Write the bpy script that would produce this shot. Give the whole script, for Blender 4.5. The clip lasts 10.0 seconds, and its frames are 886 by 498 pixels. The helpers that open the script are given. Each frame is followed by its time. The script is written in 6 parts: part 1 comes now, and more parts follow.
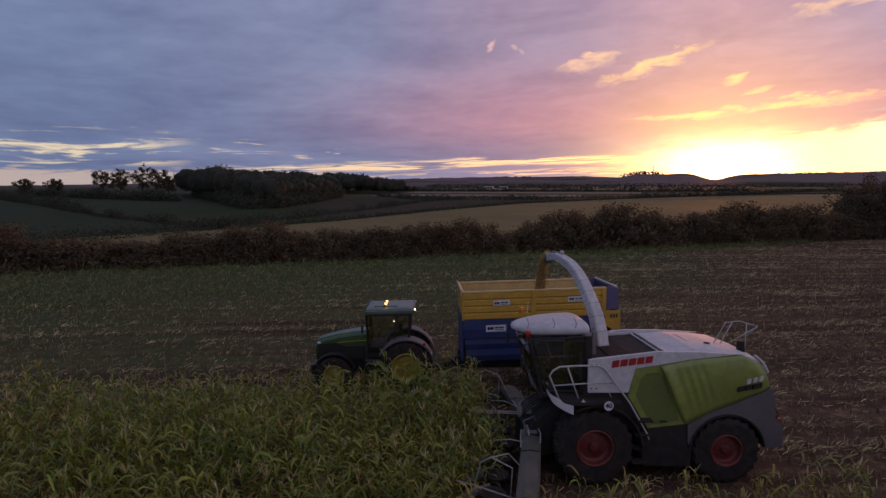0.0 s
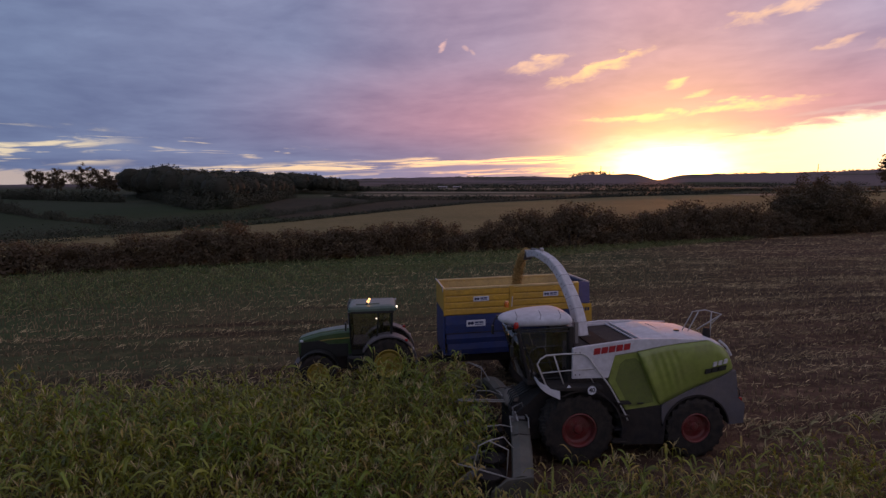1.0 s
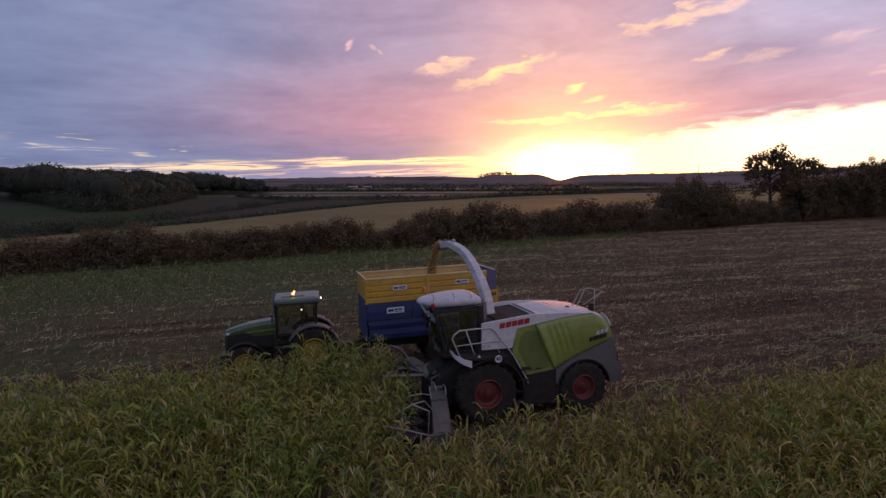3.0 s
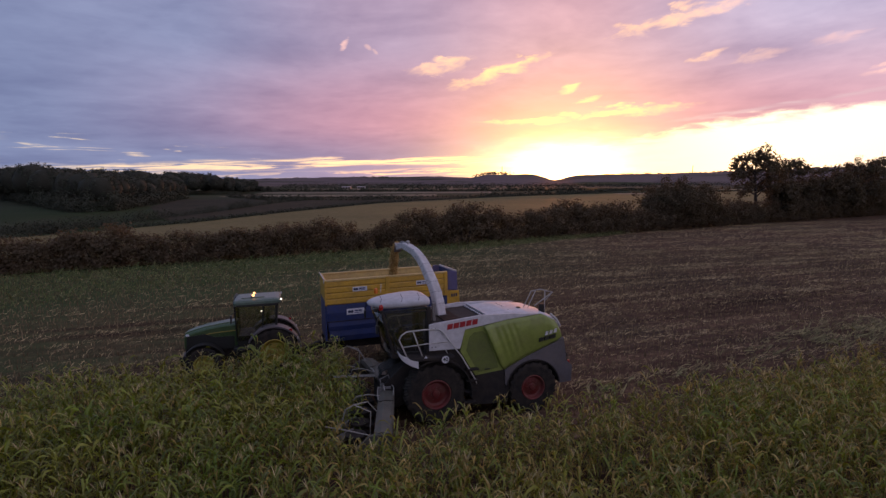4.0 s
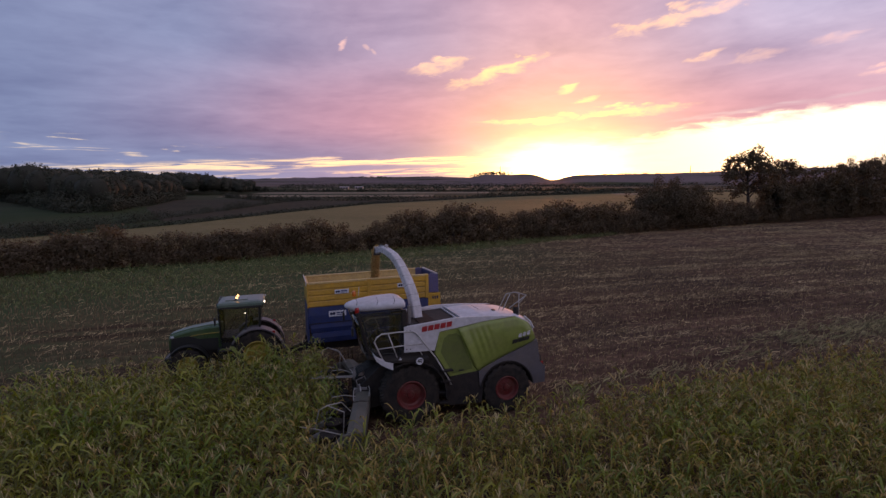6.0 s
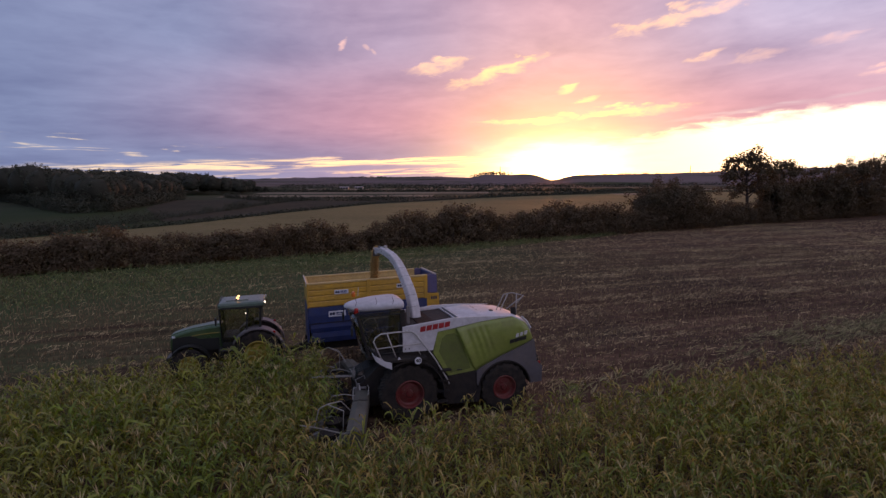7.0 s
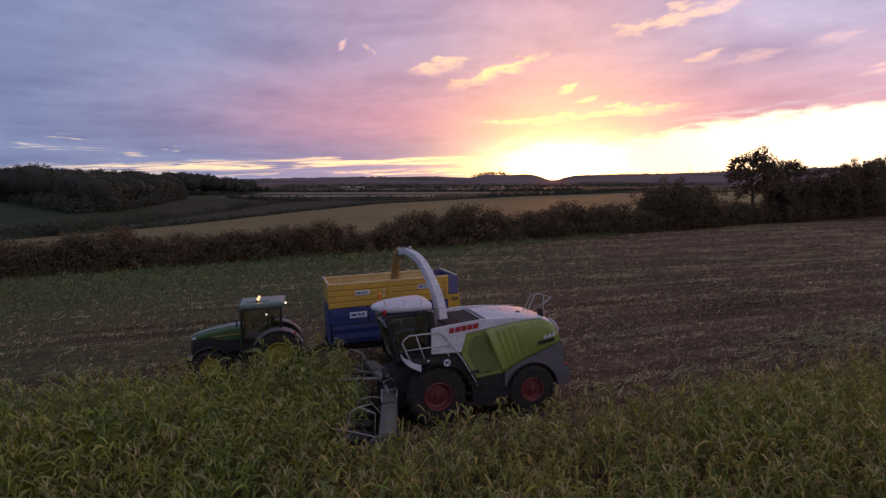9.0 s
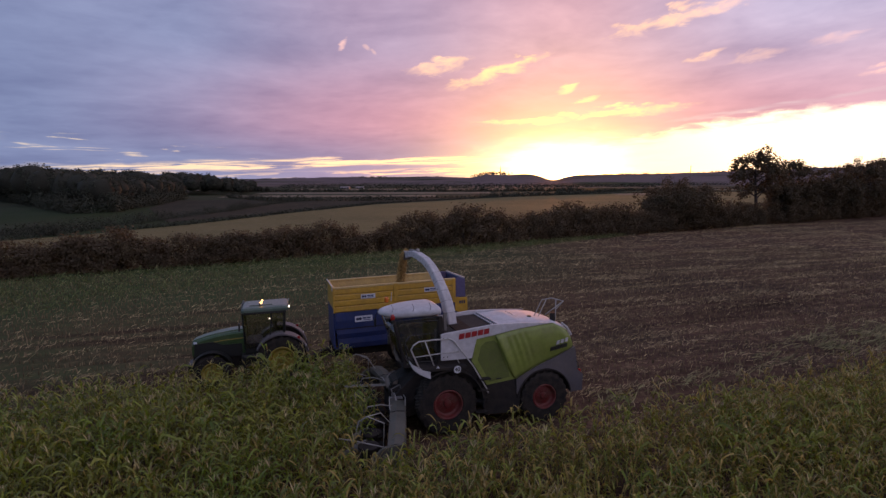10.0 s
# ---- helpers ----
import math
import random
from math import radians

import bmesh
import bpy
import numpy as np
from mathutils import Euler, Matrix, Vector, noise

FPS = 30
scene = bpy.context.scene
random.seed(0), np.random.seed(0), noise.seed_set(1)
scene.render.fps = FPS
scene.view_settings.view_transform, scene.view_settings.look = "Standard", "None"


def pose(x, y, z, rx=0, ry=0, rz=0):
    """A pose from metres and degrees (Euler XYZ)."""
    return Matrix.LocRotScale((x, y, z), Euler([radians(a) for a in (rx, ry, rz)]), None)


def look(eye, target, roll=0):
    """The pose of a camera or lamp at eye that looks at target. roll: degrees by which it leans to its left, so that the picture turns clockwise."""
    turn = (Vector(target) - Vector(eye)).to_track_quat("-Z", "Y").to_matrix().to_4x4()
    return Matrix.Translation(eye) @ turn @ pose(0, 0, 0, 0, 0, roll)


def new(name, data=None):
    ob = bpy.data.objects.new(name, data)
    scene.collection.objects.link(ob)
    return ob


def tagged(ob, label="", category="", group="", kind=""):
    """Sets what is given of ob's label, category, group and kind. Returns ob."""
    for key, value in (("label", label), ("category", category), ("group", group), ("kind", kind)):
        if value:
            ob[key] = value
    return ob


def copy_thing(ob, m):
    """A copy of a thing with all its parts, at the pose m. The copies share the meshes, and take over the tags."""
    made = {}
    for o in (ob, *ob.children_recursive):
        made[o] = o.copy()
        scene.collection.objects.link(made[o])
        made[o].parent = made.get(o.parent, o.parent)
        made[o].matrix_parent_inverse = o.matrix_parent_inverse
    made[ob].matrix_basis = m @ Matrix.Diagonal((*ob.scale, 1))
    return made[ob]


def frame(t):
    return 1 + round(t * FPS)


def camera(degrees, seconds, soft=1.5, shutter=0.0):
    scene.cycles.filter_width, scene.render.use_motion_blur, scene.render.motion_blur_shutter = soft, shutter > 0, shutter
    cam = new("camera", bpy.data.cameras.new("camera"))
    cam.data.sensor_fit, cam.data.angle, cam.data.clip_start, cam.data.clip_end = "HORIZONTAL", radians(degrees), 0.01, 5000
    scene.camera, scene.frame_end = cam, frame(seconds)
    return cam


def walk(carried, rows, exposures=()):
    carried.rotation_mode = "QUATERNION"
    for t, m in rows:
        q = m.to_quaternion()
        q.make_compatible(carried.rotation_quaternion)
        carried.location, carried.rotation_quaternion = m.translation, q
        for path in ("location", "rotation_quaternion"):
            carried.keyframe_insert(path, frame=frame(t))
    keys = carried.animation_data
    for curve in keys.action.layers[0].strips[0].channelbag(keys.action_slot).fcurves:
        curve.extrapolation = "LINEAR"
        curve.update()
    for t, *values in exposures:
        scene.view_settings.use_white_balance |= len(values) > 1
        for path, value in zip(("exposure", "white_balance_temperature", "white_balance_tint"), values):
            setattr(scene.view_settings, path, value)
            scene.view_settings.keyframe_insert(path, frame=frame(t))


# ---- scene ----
cam = camera(78.0, 10.0, soft=1.45)
# seconds, x, y, z, heading; the drone keeps a steady tilt of seven degrees below level
PATH = [
    (0.0, -3.75, -11.45, 6.90, -1.76), (0.5, -4.22, -11.69, 6.90, -1.82),
    (1.0, -4.72, -12.06, 6.93, -6.65), (1.5, -5.17, -12.50, 6.94, -12.10),
    (2.0, -5.51, -13.00, 6.92, -13.90), (2.5, -5.57, -13.44, 6.88, -15.19),
    (4.0, -4.03, -14.29, 6.96, -16.46), (4.5, -3.64, -14.49, 7.00, -16.63),
    (5.0, -3.55, -14.61, 7.06, -16.63), (5.5, -3.47, -14.72, 7.10, -16.63),
    (7.0, -3.48, -15.07, 7.19, -16.63), (7.5, -3.72, -15.13, 7.22, -16.63),
    (8.0, -3.99, -15.16, 7.23, -16.63), (8.5, -4.17, -15.00, 7.23, -16.63),
    (9.0, -4.25, -14.68, 7.20, -16.63), (9.5, -4.30, -14.37, 7.20, -16.63),
    (10.0, -4.37, -14.10, 7.22, -16.63)]
walk(cam, [(t, pose(x, y, z, 83.0, 0, h)) for t, x, y, z, h in PATH], exposures=[(0.0, -0.02, 7150, 18), (1.0, 0.01, 7150, 18), (2.0, 0.02, 7150, 18), (2.5, 0.15, 7150, 18), (4.5, 0.28, 7150, 18), (7.0, 0.30, 7100, 18), (10.0, 0.31, 7050, 18)])

# ---------------------------------------------------------------- sky and sun
SUN_AZ, SUN_EL = radians(28.1), radians(1.5)
SUN_DIR = Vector((math.sin(SUN_AZ) * math.cos(SUN_EL), math.cos(SUN_AZ) * math.cos(SUN_EL), math.sin(SUN_EL)))


class Net:
    """A small writer of shader nodes."""

    def __init__(self, tree):
        self.tree = tree

    def node(self, kind, ins=(), **props):
        n = self.tree.nodes.new(kind)
        for key, value in props.items():
            setattr(n, key, value)
        for key, value in (ins.items() if isinstance(ins, dict) else enumerate(ins)):
            if value is None:
                continue
            if isinstance(value, bpy.types.NodeSocket):
                self.tree.links.new(value, n.inputs[key])
            else:
                n.inputs[key].default_value = value
        return n

    def math(self, op, a, b=None, c=None):
        return self.node("ShaderNodeMath", (a, b, c), operation=op).outputs[0]

    def vec(self, op, a, b=None):
        n = self.node("ShaderNodeVectorMath", (a, b), operation=op)
        return n.outputs["Value"] if op in ("DOT_PRODUCT", "LENGTH") else n.outputs[0]

    def mix(self, fac, a, b, blend="MIX"):
        n = self.node("ShaderNodeMix", data_type="RGBA", blend_type=blend)
        for i, v in ((0, fac), (6, a), (7, b)):
            if isinstance(v, bpy.types.NodeSocket):
                self.tree.links.new(v, n.inputs[i])
            else:
                n.inputs[i].default_value = v if i == 0 else (*v, 1.0)[:4]
        return n.outputs[2]

    def noise(self, co, scale, detail=4.0, rough=0.55, distort=0.0):
        return self.node("ShaderNodeTexNoise", {"Vector": co, "Scale": scale, "Detail": detail, "Roughness": rough, "Distortion": distort}).outputs[0]

    def ramp(self, fac, stops, ease="LINEAR"):
        n = self.node("ShaderNodeValToRGB", (fac,))
        n.color_ramp.interpolation = ease
        e = n.color_ramp.elements
        while len(e) < len(stops):
            e.new(0.5)
        for el, (p, c) in zip(e, stops):
            el.position, el.color = p, (*c, 1.0) if len(c) == 3 else c
        return n.outputs[0]

    def span(self, v, a, b, lo=0.0, hi=1.0, smooth=False):
        return self.node("ShaderNodeMapRange", (v, a, b, lo, hi), interpolation_type="SMOOTHSTEP" if smooth else "LINEAR").outputs[0]


def build_sky():
    world = bpy.data.worlds.new("evening_sky")
    world.use_nodes = True
    scene.world = world
    t = world.node_tree
    t.nodes.clear()
    n = Net(t)
    way = n.vec("NORMALIZE", n.node("ShaderNodeTexCoord").outputs["Generated"])
    turned = n.node("ShaderNodeVectorRotate", {"Vector": way, "Angle": SUN_AZ}, rotation_type="Z_AXIS").outputs[0]
    sep = n.node("ShaderNodeSeparateXYZ", (turned,))
    sx, sy, sz = sep.outputs
    az = n.math("ARCTAN2", sx, sy)
    el = n.math("ARCSINE", sz)
    # clouds lie in streaks that flatten towards the skyline
    flat = n.node("ShaderNodeCombineXYZ", (n.math("MULTIPLY", az, 2.4), n.math("MULTIPLY", n.math("POWER", n.math("MAXIMUM", el, 0.001), 0.62), 9.0), 0.0)).outputs[0]
    big = n.noise(flat, 1.15, 5.0, 0.55, 0.35)
    tilt = n.node("ShaderNodeVectorRotate", {"Vector": flat, "Angle": 0.22}, rotation_type="Z_AXIS").outputs[0]
    streak = n.noise(n.vec("MULTIPLY", tilt, (1.15, 1.0, 1.0)), 1.7, 5.0, 0.55, 0.6)
    fine = n.noise(n.vec("MULTIPLY", tilt, (2.2, 1.5, 1.0)), 3.8, 4.0, 0.55, 0.5)
    # the deck: blue grey away from the sun, mauve and rose towards it
    deck = n.ramp(n.span(az, -1.1, 0.9), [(0.0, (0.150, 0.218, 0.388)), (0.22, (0.190, 0.236, 0.406)), (0.40, (0.330, 0.274, 0.412)),
                                           (0.56, (0.520, 0.345, 0.430)), (0.74, (0.530, 0.380, 0.480)), (1.0, (0.34, 0.30, 0.42))], "EASE")
    rose = n.math("MULTIPLY", n.span(el, 0.03, 0.10, 0.0, 1.0, True), n.span(el, 0.24, 0.10, 0.0, 1.0, True))
    rose = n.math("MULTIPLY", rose, n.math("MULTIPLY", n.span(az, -0.85, -0.2, 0.0, 1.0, True), n.span(az, 0.75, 0.2, 0.0, 1.0, True)))
    deck = n.mix(n.math("MULTIPLY", rose, 0.6), deck, (0.62, 0.285, 0.345))
    lilac = n.math("MULTIPLY", n.span(el, 0.11, 0.27, 0.0, 0.8, True), n.span(az, 0.0, 0.38, 0.0, 1.0, True))
    deck = n.mix(lilac, deck, (0.40, 0.415, 0.61))
    shade = n.math("ADD", n.span(big, 0.3, 0.7, 0.80, 1.17), n.span(streak, 0.3, 0.72, -0.10, 0.13))
    shade = n.math("ADD", shade, n.span(fine, 0.3, 0.7, -0.05, 0.055))
    shade = n.math("ADD", shade, n.math("MULTIPLY", n.span(el, 0.06, 0.26, -0.10, 0.07, True), n.span(az, 0.05, -0.15, 0.0, 1.0, True)))
    deck = n.mix(1.0, deck, n.node("ShaderNodeCombineXYZ", (shade, shade, n.math("ADD", n.math("MULTIPLY", shade, 0.75), 0.25))).outputs[0], "MULTIPLY")
    # the clear sky under the deck
    nish = n.node("ShaderNodeTexSky", sky_type="NISHITA", sun_disc=False, sun_elevation=SUN_EL, sun_rotation=SUN_AZ, altitude=100.0).outputs[0]
    clear = n.ramp(n.span(az, -1.1, 0.9), [(0.0, (0.62, 0.60, 0.50)), (0.3, (0.80, 0.66, 0.48)), (0.5, (0.95, 0.70, 0.42)),
                                            (0.58, (1.25, 1.02, 0.58)), (0.72, (1.22, 1.12, 0.86)), (0.85, (1.05, 0.92, 0.80)), (1.0, (0.40, 0.40, 0.5))], "EASE")
    clear = n.mix(0.06, clear, nish, "ADD")
    edge = n.ramp(n.span(az, -1.1, 0.9), [(0.0, (0.35,) * 3), (0.15, (0.36,) * 3), (0.32, (0.17,) * 3), (0.48, (0.16,) * 3), (0.55, (0.26,) * 3), (0.68, (0.46,) * 3), (0.80, (0.57,) * 3), (1.0, (0.55,) * 3)])
    edge = n.math("ADD", n.math("MULTIPLY", edge, 0.2), n.math("ADD", n.span(streak, 0.2, 0.8, 0.014, -0.014), n.span(fine, 0.2, 0.8, 0.012, -0.012)))
    below = n.span(n.math("SUBTRACT", edge, el), -0.010, 0.012, 0.0, 1.0, True)
    # away from the sun the gap breaks up into long thin streaks
    thin = n.noise(n.node("ShaderNodeCombineXYZ", (n.math("MULTIPLY", az, 9.0), n.math("MULTIPLY", el, 115.0), 3.0)).outputs[0], 1.0, 4.0, 0.55, 0.6)
    gaps = n.span(thin, 0.58, 0.70, 0.0, 0.7, True)
    tear = n.noise(n.node("ShaderNodeCombineXYZ", (n.math("MULTIPLY", az, 5.0), n.math("MULTIPLY", el, 46.0), 11.0)).outputs[0], 1.0, 6.0, 0.6, 1.0)
    tear = n.math("MULTIPLY", n.span(tear, 0.50, 0.60, 0.0, 0.95, True), n.math("MULTIPLY", n.span(az, -0.86, -0.98, 0.0, 1.0, True), n.span(el, 0.022, 0.032, 0.0, 1.0, True)))
    gaps = n.math("MAXIMUM", gaps, tear)
    below = n.math("MULTIPLY", below, n.math("MAXIMUM", gaps, n.span(az, -0.22, 0.02, 0.0, 1.0, True)))
    low = n.math("MULTIPLY", n.span(n.math("ADD", el, n.span(fine, 0.2, 0.8, -0.012, 0.012)), 0.022, 0.012, 0.0, 0.85, True), n.span(az, -0.72, -0.95, 0.0, 1.0, True))
    # torn bright strands that climb towards the sun, with a fainter set under them
    wisp = n.noise(n.node("ShaderNodeCombineXYZ", (n.math("MULTIPLY", az, 7.0), n.math("MULTIPLY", n.math("SUBTRACT", el, n.math("MULTIPLY", az, 0.03)), 150.0), 5.0)).outputs[0], 1.0, 6.0, 0.62, 0.9)
    rise = n.math("ADD", n.math("MULTIPLY", az, 0.034), 0.046)
    off = n.math("ABSOLUTE", n.math("SUBTRACT", el, n.math("ADD", rise, n.span(streak, 0.2, 0.8, -0.010, 0.010))))
    band = n.math("MULTIPLY", n.span(off, 0.009, 0.001, 0.0, 1.0, True), n.span(wisp, 0.40, 0.54, 0.0, 0.95, True))
    under = n.math("ABSOLUTE", n.math("SUBTRACT", el, n.math("SUBTRACT", rise, 0.022)))
    under = n.math("MULTIPLY", n.span(under, 0.012, 0.002, 0.0, 1.0, True), n.span(wisp, 0.50, 0.60, 0.0, 0.75, True))
    band = n.math("MAXIMUM", band, under)
    band = n.math("MULTIPLY", band, n.math("MULTIPLY", n.span(az, -0.92, -0.72, 0.0, 1.0, True), n.span(az, 0.02, -0.12, 0.0, 1.0, True)))
    sky = n.mix(n.math("MAXIMUM", below, band), deck, clear)
    sky = n.mix(low, sky, (0.52, 0.45, 0.42))
    bar = n.math("ABSOLUTE", n.math("SUBTRACT", el, n.math("ADD", n.math("MULTIPLY", az, 0.11), n.math("ADD", n.span(fine, 0.2, 0.8, 0.074, 0.082), 0.0))))
    bar = n.math("MULTIPLY", n.span(bar, 0.005, 0.001, 0.0, 0.55, True), n.math("MULTIPLY", n.span(az, 0.15, 0.24, 0.0, 1.0, True), n.span(az, 0.52, 0.40, 0.0, 1.0, True)))
    sky = n.mix(n.math("MULTIPLY", bar, n.span(thin, 0.35, 0.55, 0.3, 1.0, True)), sky, (0.62, 0.50, 0.55))
    # the sun's glow
    lift = n.math("MULTIPLY", n.math("SUBTRACT", el, SUN_EL), 1.3)
    wide = n.math("SQRT", n.math("ADD", n.math("POWER", az, 2.0), n.math("POWER", n.math("ABSOLUTE", lift), 2.0)))
    warm = n.math("EXPONENT", n.math("MULTIPLY", n.math("POWER", n.math("MULTIPLY", wide, 1 / 0.17), 2.0), -1.0))
    warm = n.math("MULTIPLY", warm, n.span(big, 0.25, 0.65, 0.95, 0.6))
    sky = n.mix(n.math("MULTIPLY", warm, 0.80), sky, (1.0, 0.66, 0.26))
    ang = n.math("ARCCOSINE", n.math("MINIMUM", n.vec("DOT_PRODUCT", way, tuple(SUN_DIR)), 0.999999))
    gild = n.math("MULTIPLY", n.span(wide, 0.42, 0.05, 0.0, 0.30, True), n.span(big, 0.3, 0.7, 0.7, 1.2))
    sky = n.mix(1.0, sky, n.node("ShaderNodeCombineXYZ", (n.math("ADD", gild, 1.0), n.math("ADD", n.math("MULTIPLY", gild, 0.72), 1.0), n.math("ADD", n.math("MULTIPLY", gild, 0.2), 1.0))).outputs[0], "MULTIPLY")
    # single lit clouds: azimuth and height from the sun, half length, half height, lean, strength
    tone = None
    fray = n.noise(n.vec("MULTIPLY", tilt, (2.6, 1.0, 1.0)), 8.0, 3.0, 0.5, 0.8)
    wob = n.math("SUBTRACT", fine, 0.5)
    for ca, ce, ha, he, lean, power in ((-0.208, 0.200, 0.045, 0.010, 0.18, 0.75), (-0.100, 0.193, 0.075, 0.010, 0.30, 0.95), (0.108, 0.118, 0.090, 0.007, 0.05, 0.95),
                                        (-0.055, 0.106, 0.075, 0.005, 0.0, 0.8), (0.018, 0.159, 0.015, 0.006, 0.35, 0.9), (0.048, 0.139, 0.020, 0.004, 0.2, 0.8),
                                        (-0.375, 0.233, 0.007, 0.007, 0.9, 0.75), (-0.335, 0.229, 0.006, 0.005, -0.5, 0.35), (-0.322, 0.222, 0.005, 0.003, -0.5, 0.3), (0.205, 0.262, 0.105, 0.012, 0.18, 0.75),
                                        (0.405, 0.204, 0.030, 0.005, 0.1, 0.35), (0.232, 0.198, 0.024, 0.005, 0.25, 0.6), (0.305, 0.190, 0.035, 0.006, 0.1, 0.35), (0.468, 0.158, 0.030, 0.006, 0.2, 0.7)):
        da, de = n.math("SUBTRACT", az, ca), n.math("SUBTRACT", el, ce)
        de = n.math("ADD", n.math("SUBTRACT", de, n.math("MULTIPLY", da, lean)), n.math("MULTIPLY", wob, he * 5.0))
        r = n.math("ADD", n.math("POWER", n.math("ABSOLUTE", n.math("MULTIPLY", da, 1 / ha)), 2.0), n.math("POWER", n.math("ABSOLUTE", n.math("MULTIPLY", de, 1 / he)), 2.0))
        r = n.math("ADD", r, n.math("ADD", n.math("MULTIPLY", n.math("SUBTRACT", fine, 0.5), 3.0), n.math("MULTIPLY", n.math("SUBTRACT", fray, 0.5), 2.2)))
        p = n.math("MULTIPLY", n.span(r, 2.0, -0.8, 0.0, 1.0, True), power)
        tone = p if tone is None else n.math("MAXIMUM", tone, p)
    lit = n.ramp(n.span(ang, 0.05, 0.42), [(0.0, (1.40, 1.08, 0.36)), (0.4, (1.22, 0.80, 0.38)), (1.0, (1.04, 0.66, 0.58))])
    sky = n.mix(tone, sky, lit)

    # the core burns out wide and low under the deck
    core = n.math("SQRT", n.math("ADD", n.math("POWER", n.math("MULTIPLY", n.math("SUBTRACT", az, 0.012), 0.62), 2.0), n.math("POWER", n.math("ABSOLUTE", n.math("MULTIPLY", lift, 1.15)), 2.0)))
    core = n.math("MULTIPLY", core, n.span(fine, 0.3, 0.7, 0.9, 1.1))

    def glow(width, power, colour, shape=None):
        e = n.math("MULTIPLY", n.math("EXPONENT", n.math("MULTIPLY", n.math("POWER", n.math("MULTIPLY", shape or wide, 1 / width), 1.3), -1.0)), power)
        return n.node("ShaderNodeCombineXYZ", tuple(n.math("MULTIPLY", e, c) for c in colour)).outputs[0]

    total = n.vec("ADD", n.vec("ADD", glow(0.036, 5.5, (1.0, 0.80, 0.42), core), glow(0.12, 0.9, (1.0, 0.66, 0.22))), glow(0.26, 0.17, (1.0, 0.42, 0.16)))
    under_deck = n.span(n.math("SUBTRACT", n.math("ADD", edge, 0.012), el), -0.036, 0.016, 0.50, 1.0, True)
    total = n.vec("MULTIPLY", total, n.node("ShaderNodeCombineXYZ", (under_deck,) * 3).outputs[0])
    sky = n.mix(1.0, sky, total, "ADD")
    out = n.node("ShaderNodeBackground", {"Color": sky, "Strength": 1.0})
    t.links.new(out.outputs[0], n.node("ShaderNodeOutputWorld").inputs[0])


build_sky()
sun = new("sun", bpy.data.lights.new("sun", "SUN"))
sun.data.energy, sun.data.angle, sun.data.color = 0.8, radians(0.6), (1.0, 0.33, 0.10)
sun.matrix_world = look((0, 0, 0), tuple(-SUN_DIR))


# ---------------------------------------------------------------- materials
def rgb(*c):
    return tuple(c)


def surface(name, base, other=None, rough=0.6, metal=0.0, scale=6.0, bump=0.1, bump_scale=40.0, dust=0.0, spec=0.5, through_light=0.0, spread=0.0, coat=0.0, wobble=0.25):
    """A procedural material: base colour with large and small variation, dust, bump and (for leaves) light that passes through."""
    m = bpy.data.materials.new(name)
    m.use_nodes = True
    t = m.node_tree
    t.nodes.clear()
    n = Net(t)
    co = n.node("ShaderNodeTexCoord").outputs["Object"]
    a = n.noise(co, scale, 5.0, 0.6)
    b = n.noise(co, scale * 7.3, 4.0, 0.6)
    other = other or tuple(c * (1.0 - wobble) for c in base)
    col = n.mix(n.span(a, 0.35, 0.68), base, other)
    col = n.mix(1.0, col, n.ramp(b, [(0.25, (0.8,) * 3), (0.75, (1.15,) * 3)]), "MULTIPLY")
    if dust:
        col = n.mix(n.math("MULTIPLY", n.span(n.noise(co, scale * 1.7, 6.0, 0.65), 0.38, 0.75), dust), col, (0.16, 0.125, 0.085))
    if spread:
        rnd = n.node("ShaderNodeNewGeometry").outputs["Random Per Island"]
        col = n.mix(1.0, col, n.ramp(rnd, [(0.0, (1 - spread,) * 3), (1.0, (1 + spread,) * 3)]), "MULTIPLY")
    bs = n.node("ShaderNodeBsdfPrincipled", {"Base Color": col, "Metallic": metal, "Specular IOR Level": spec, "Coat Weight": coat})
    t.links.new(n.span(b, 0.2, 0.8, max(rough - 0.12, 0.02), min(rough + 0.12, 1.0)), bs.inputs["Roughness"])
    if bump:
        h = n.node("ShaderNodeBump", {"Strength": bump, "Distance": 0.02, "Height": n.noise(co, bump_scale, 5.0, 0.6)})
        t.links.new(h.outputs[0], bs.inputs["Normal"])
    res = bs.outputs[0]
    if through_light:
        tr = n.node("ShaderNodeBsdfTranslucent", {"Color": n.mix(1.0, col, (1.25, 1.1, 0.6), "MULTIPLY")})
        res = n.node("ShaderNodeMixShader", (through_light, res, tr.outputs[0])).outputs[0]
    t.links.new(res, n.node("ShaderNodeOutputMaterial").inputs[0])
    return m


# ---------------------------------------------------------------- mesh helpers
def part(name, bm, material, parent=None, label="", smooth=False):
    me = bpy.data.meshes.new(name)
    bmesh.ops.recalc_face_normals(bm, faces=bm.faces)
    bm.to_mesh(me)
    bm.free()
    me.materials.append(material)
    if smooth:
        me.shade_smooth()
    ob = new(name, me)
    if parent:
        ob.parent = parent
    return tagged(ob, label) if label else ob


def thing(name, m, label, category, group="", kind=""):
    ob = new(name)
    ob.empty_display_size = 0.3
    ob.matrix_world = m
    return tagged(ob, label, category, group, kind)


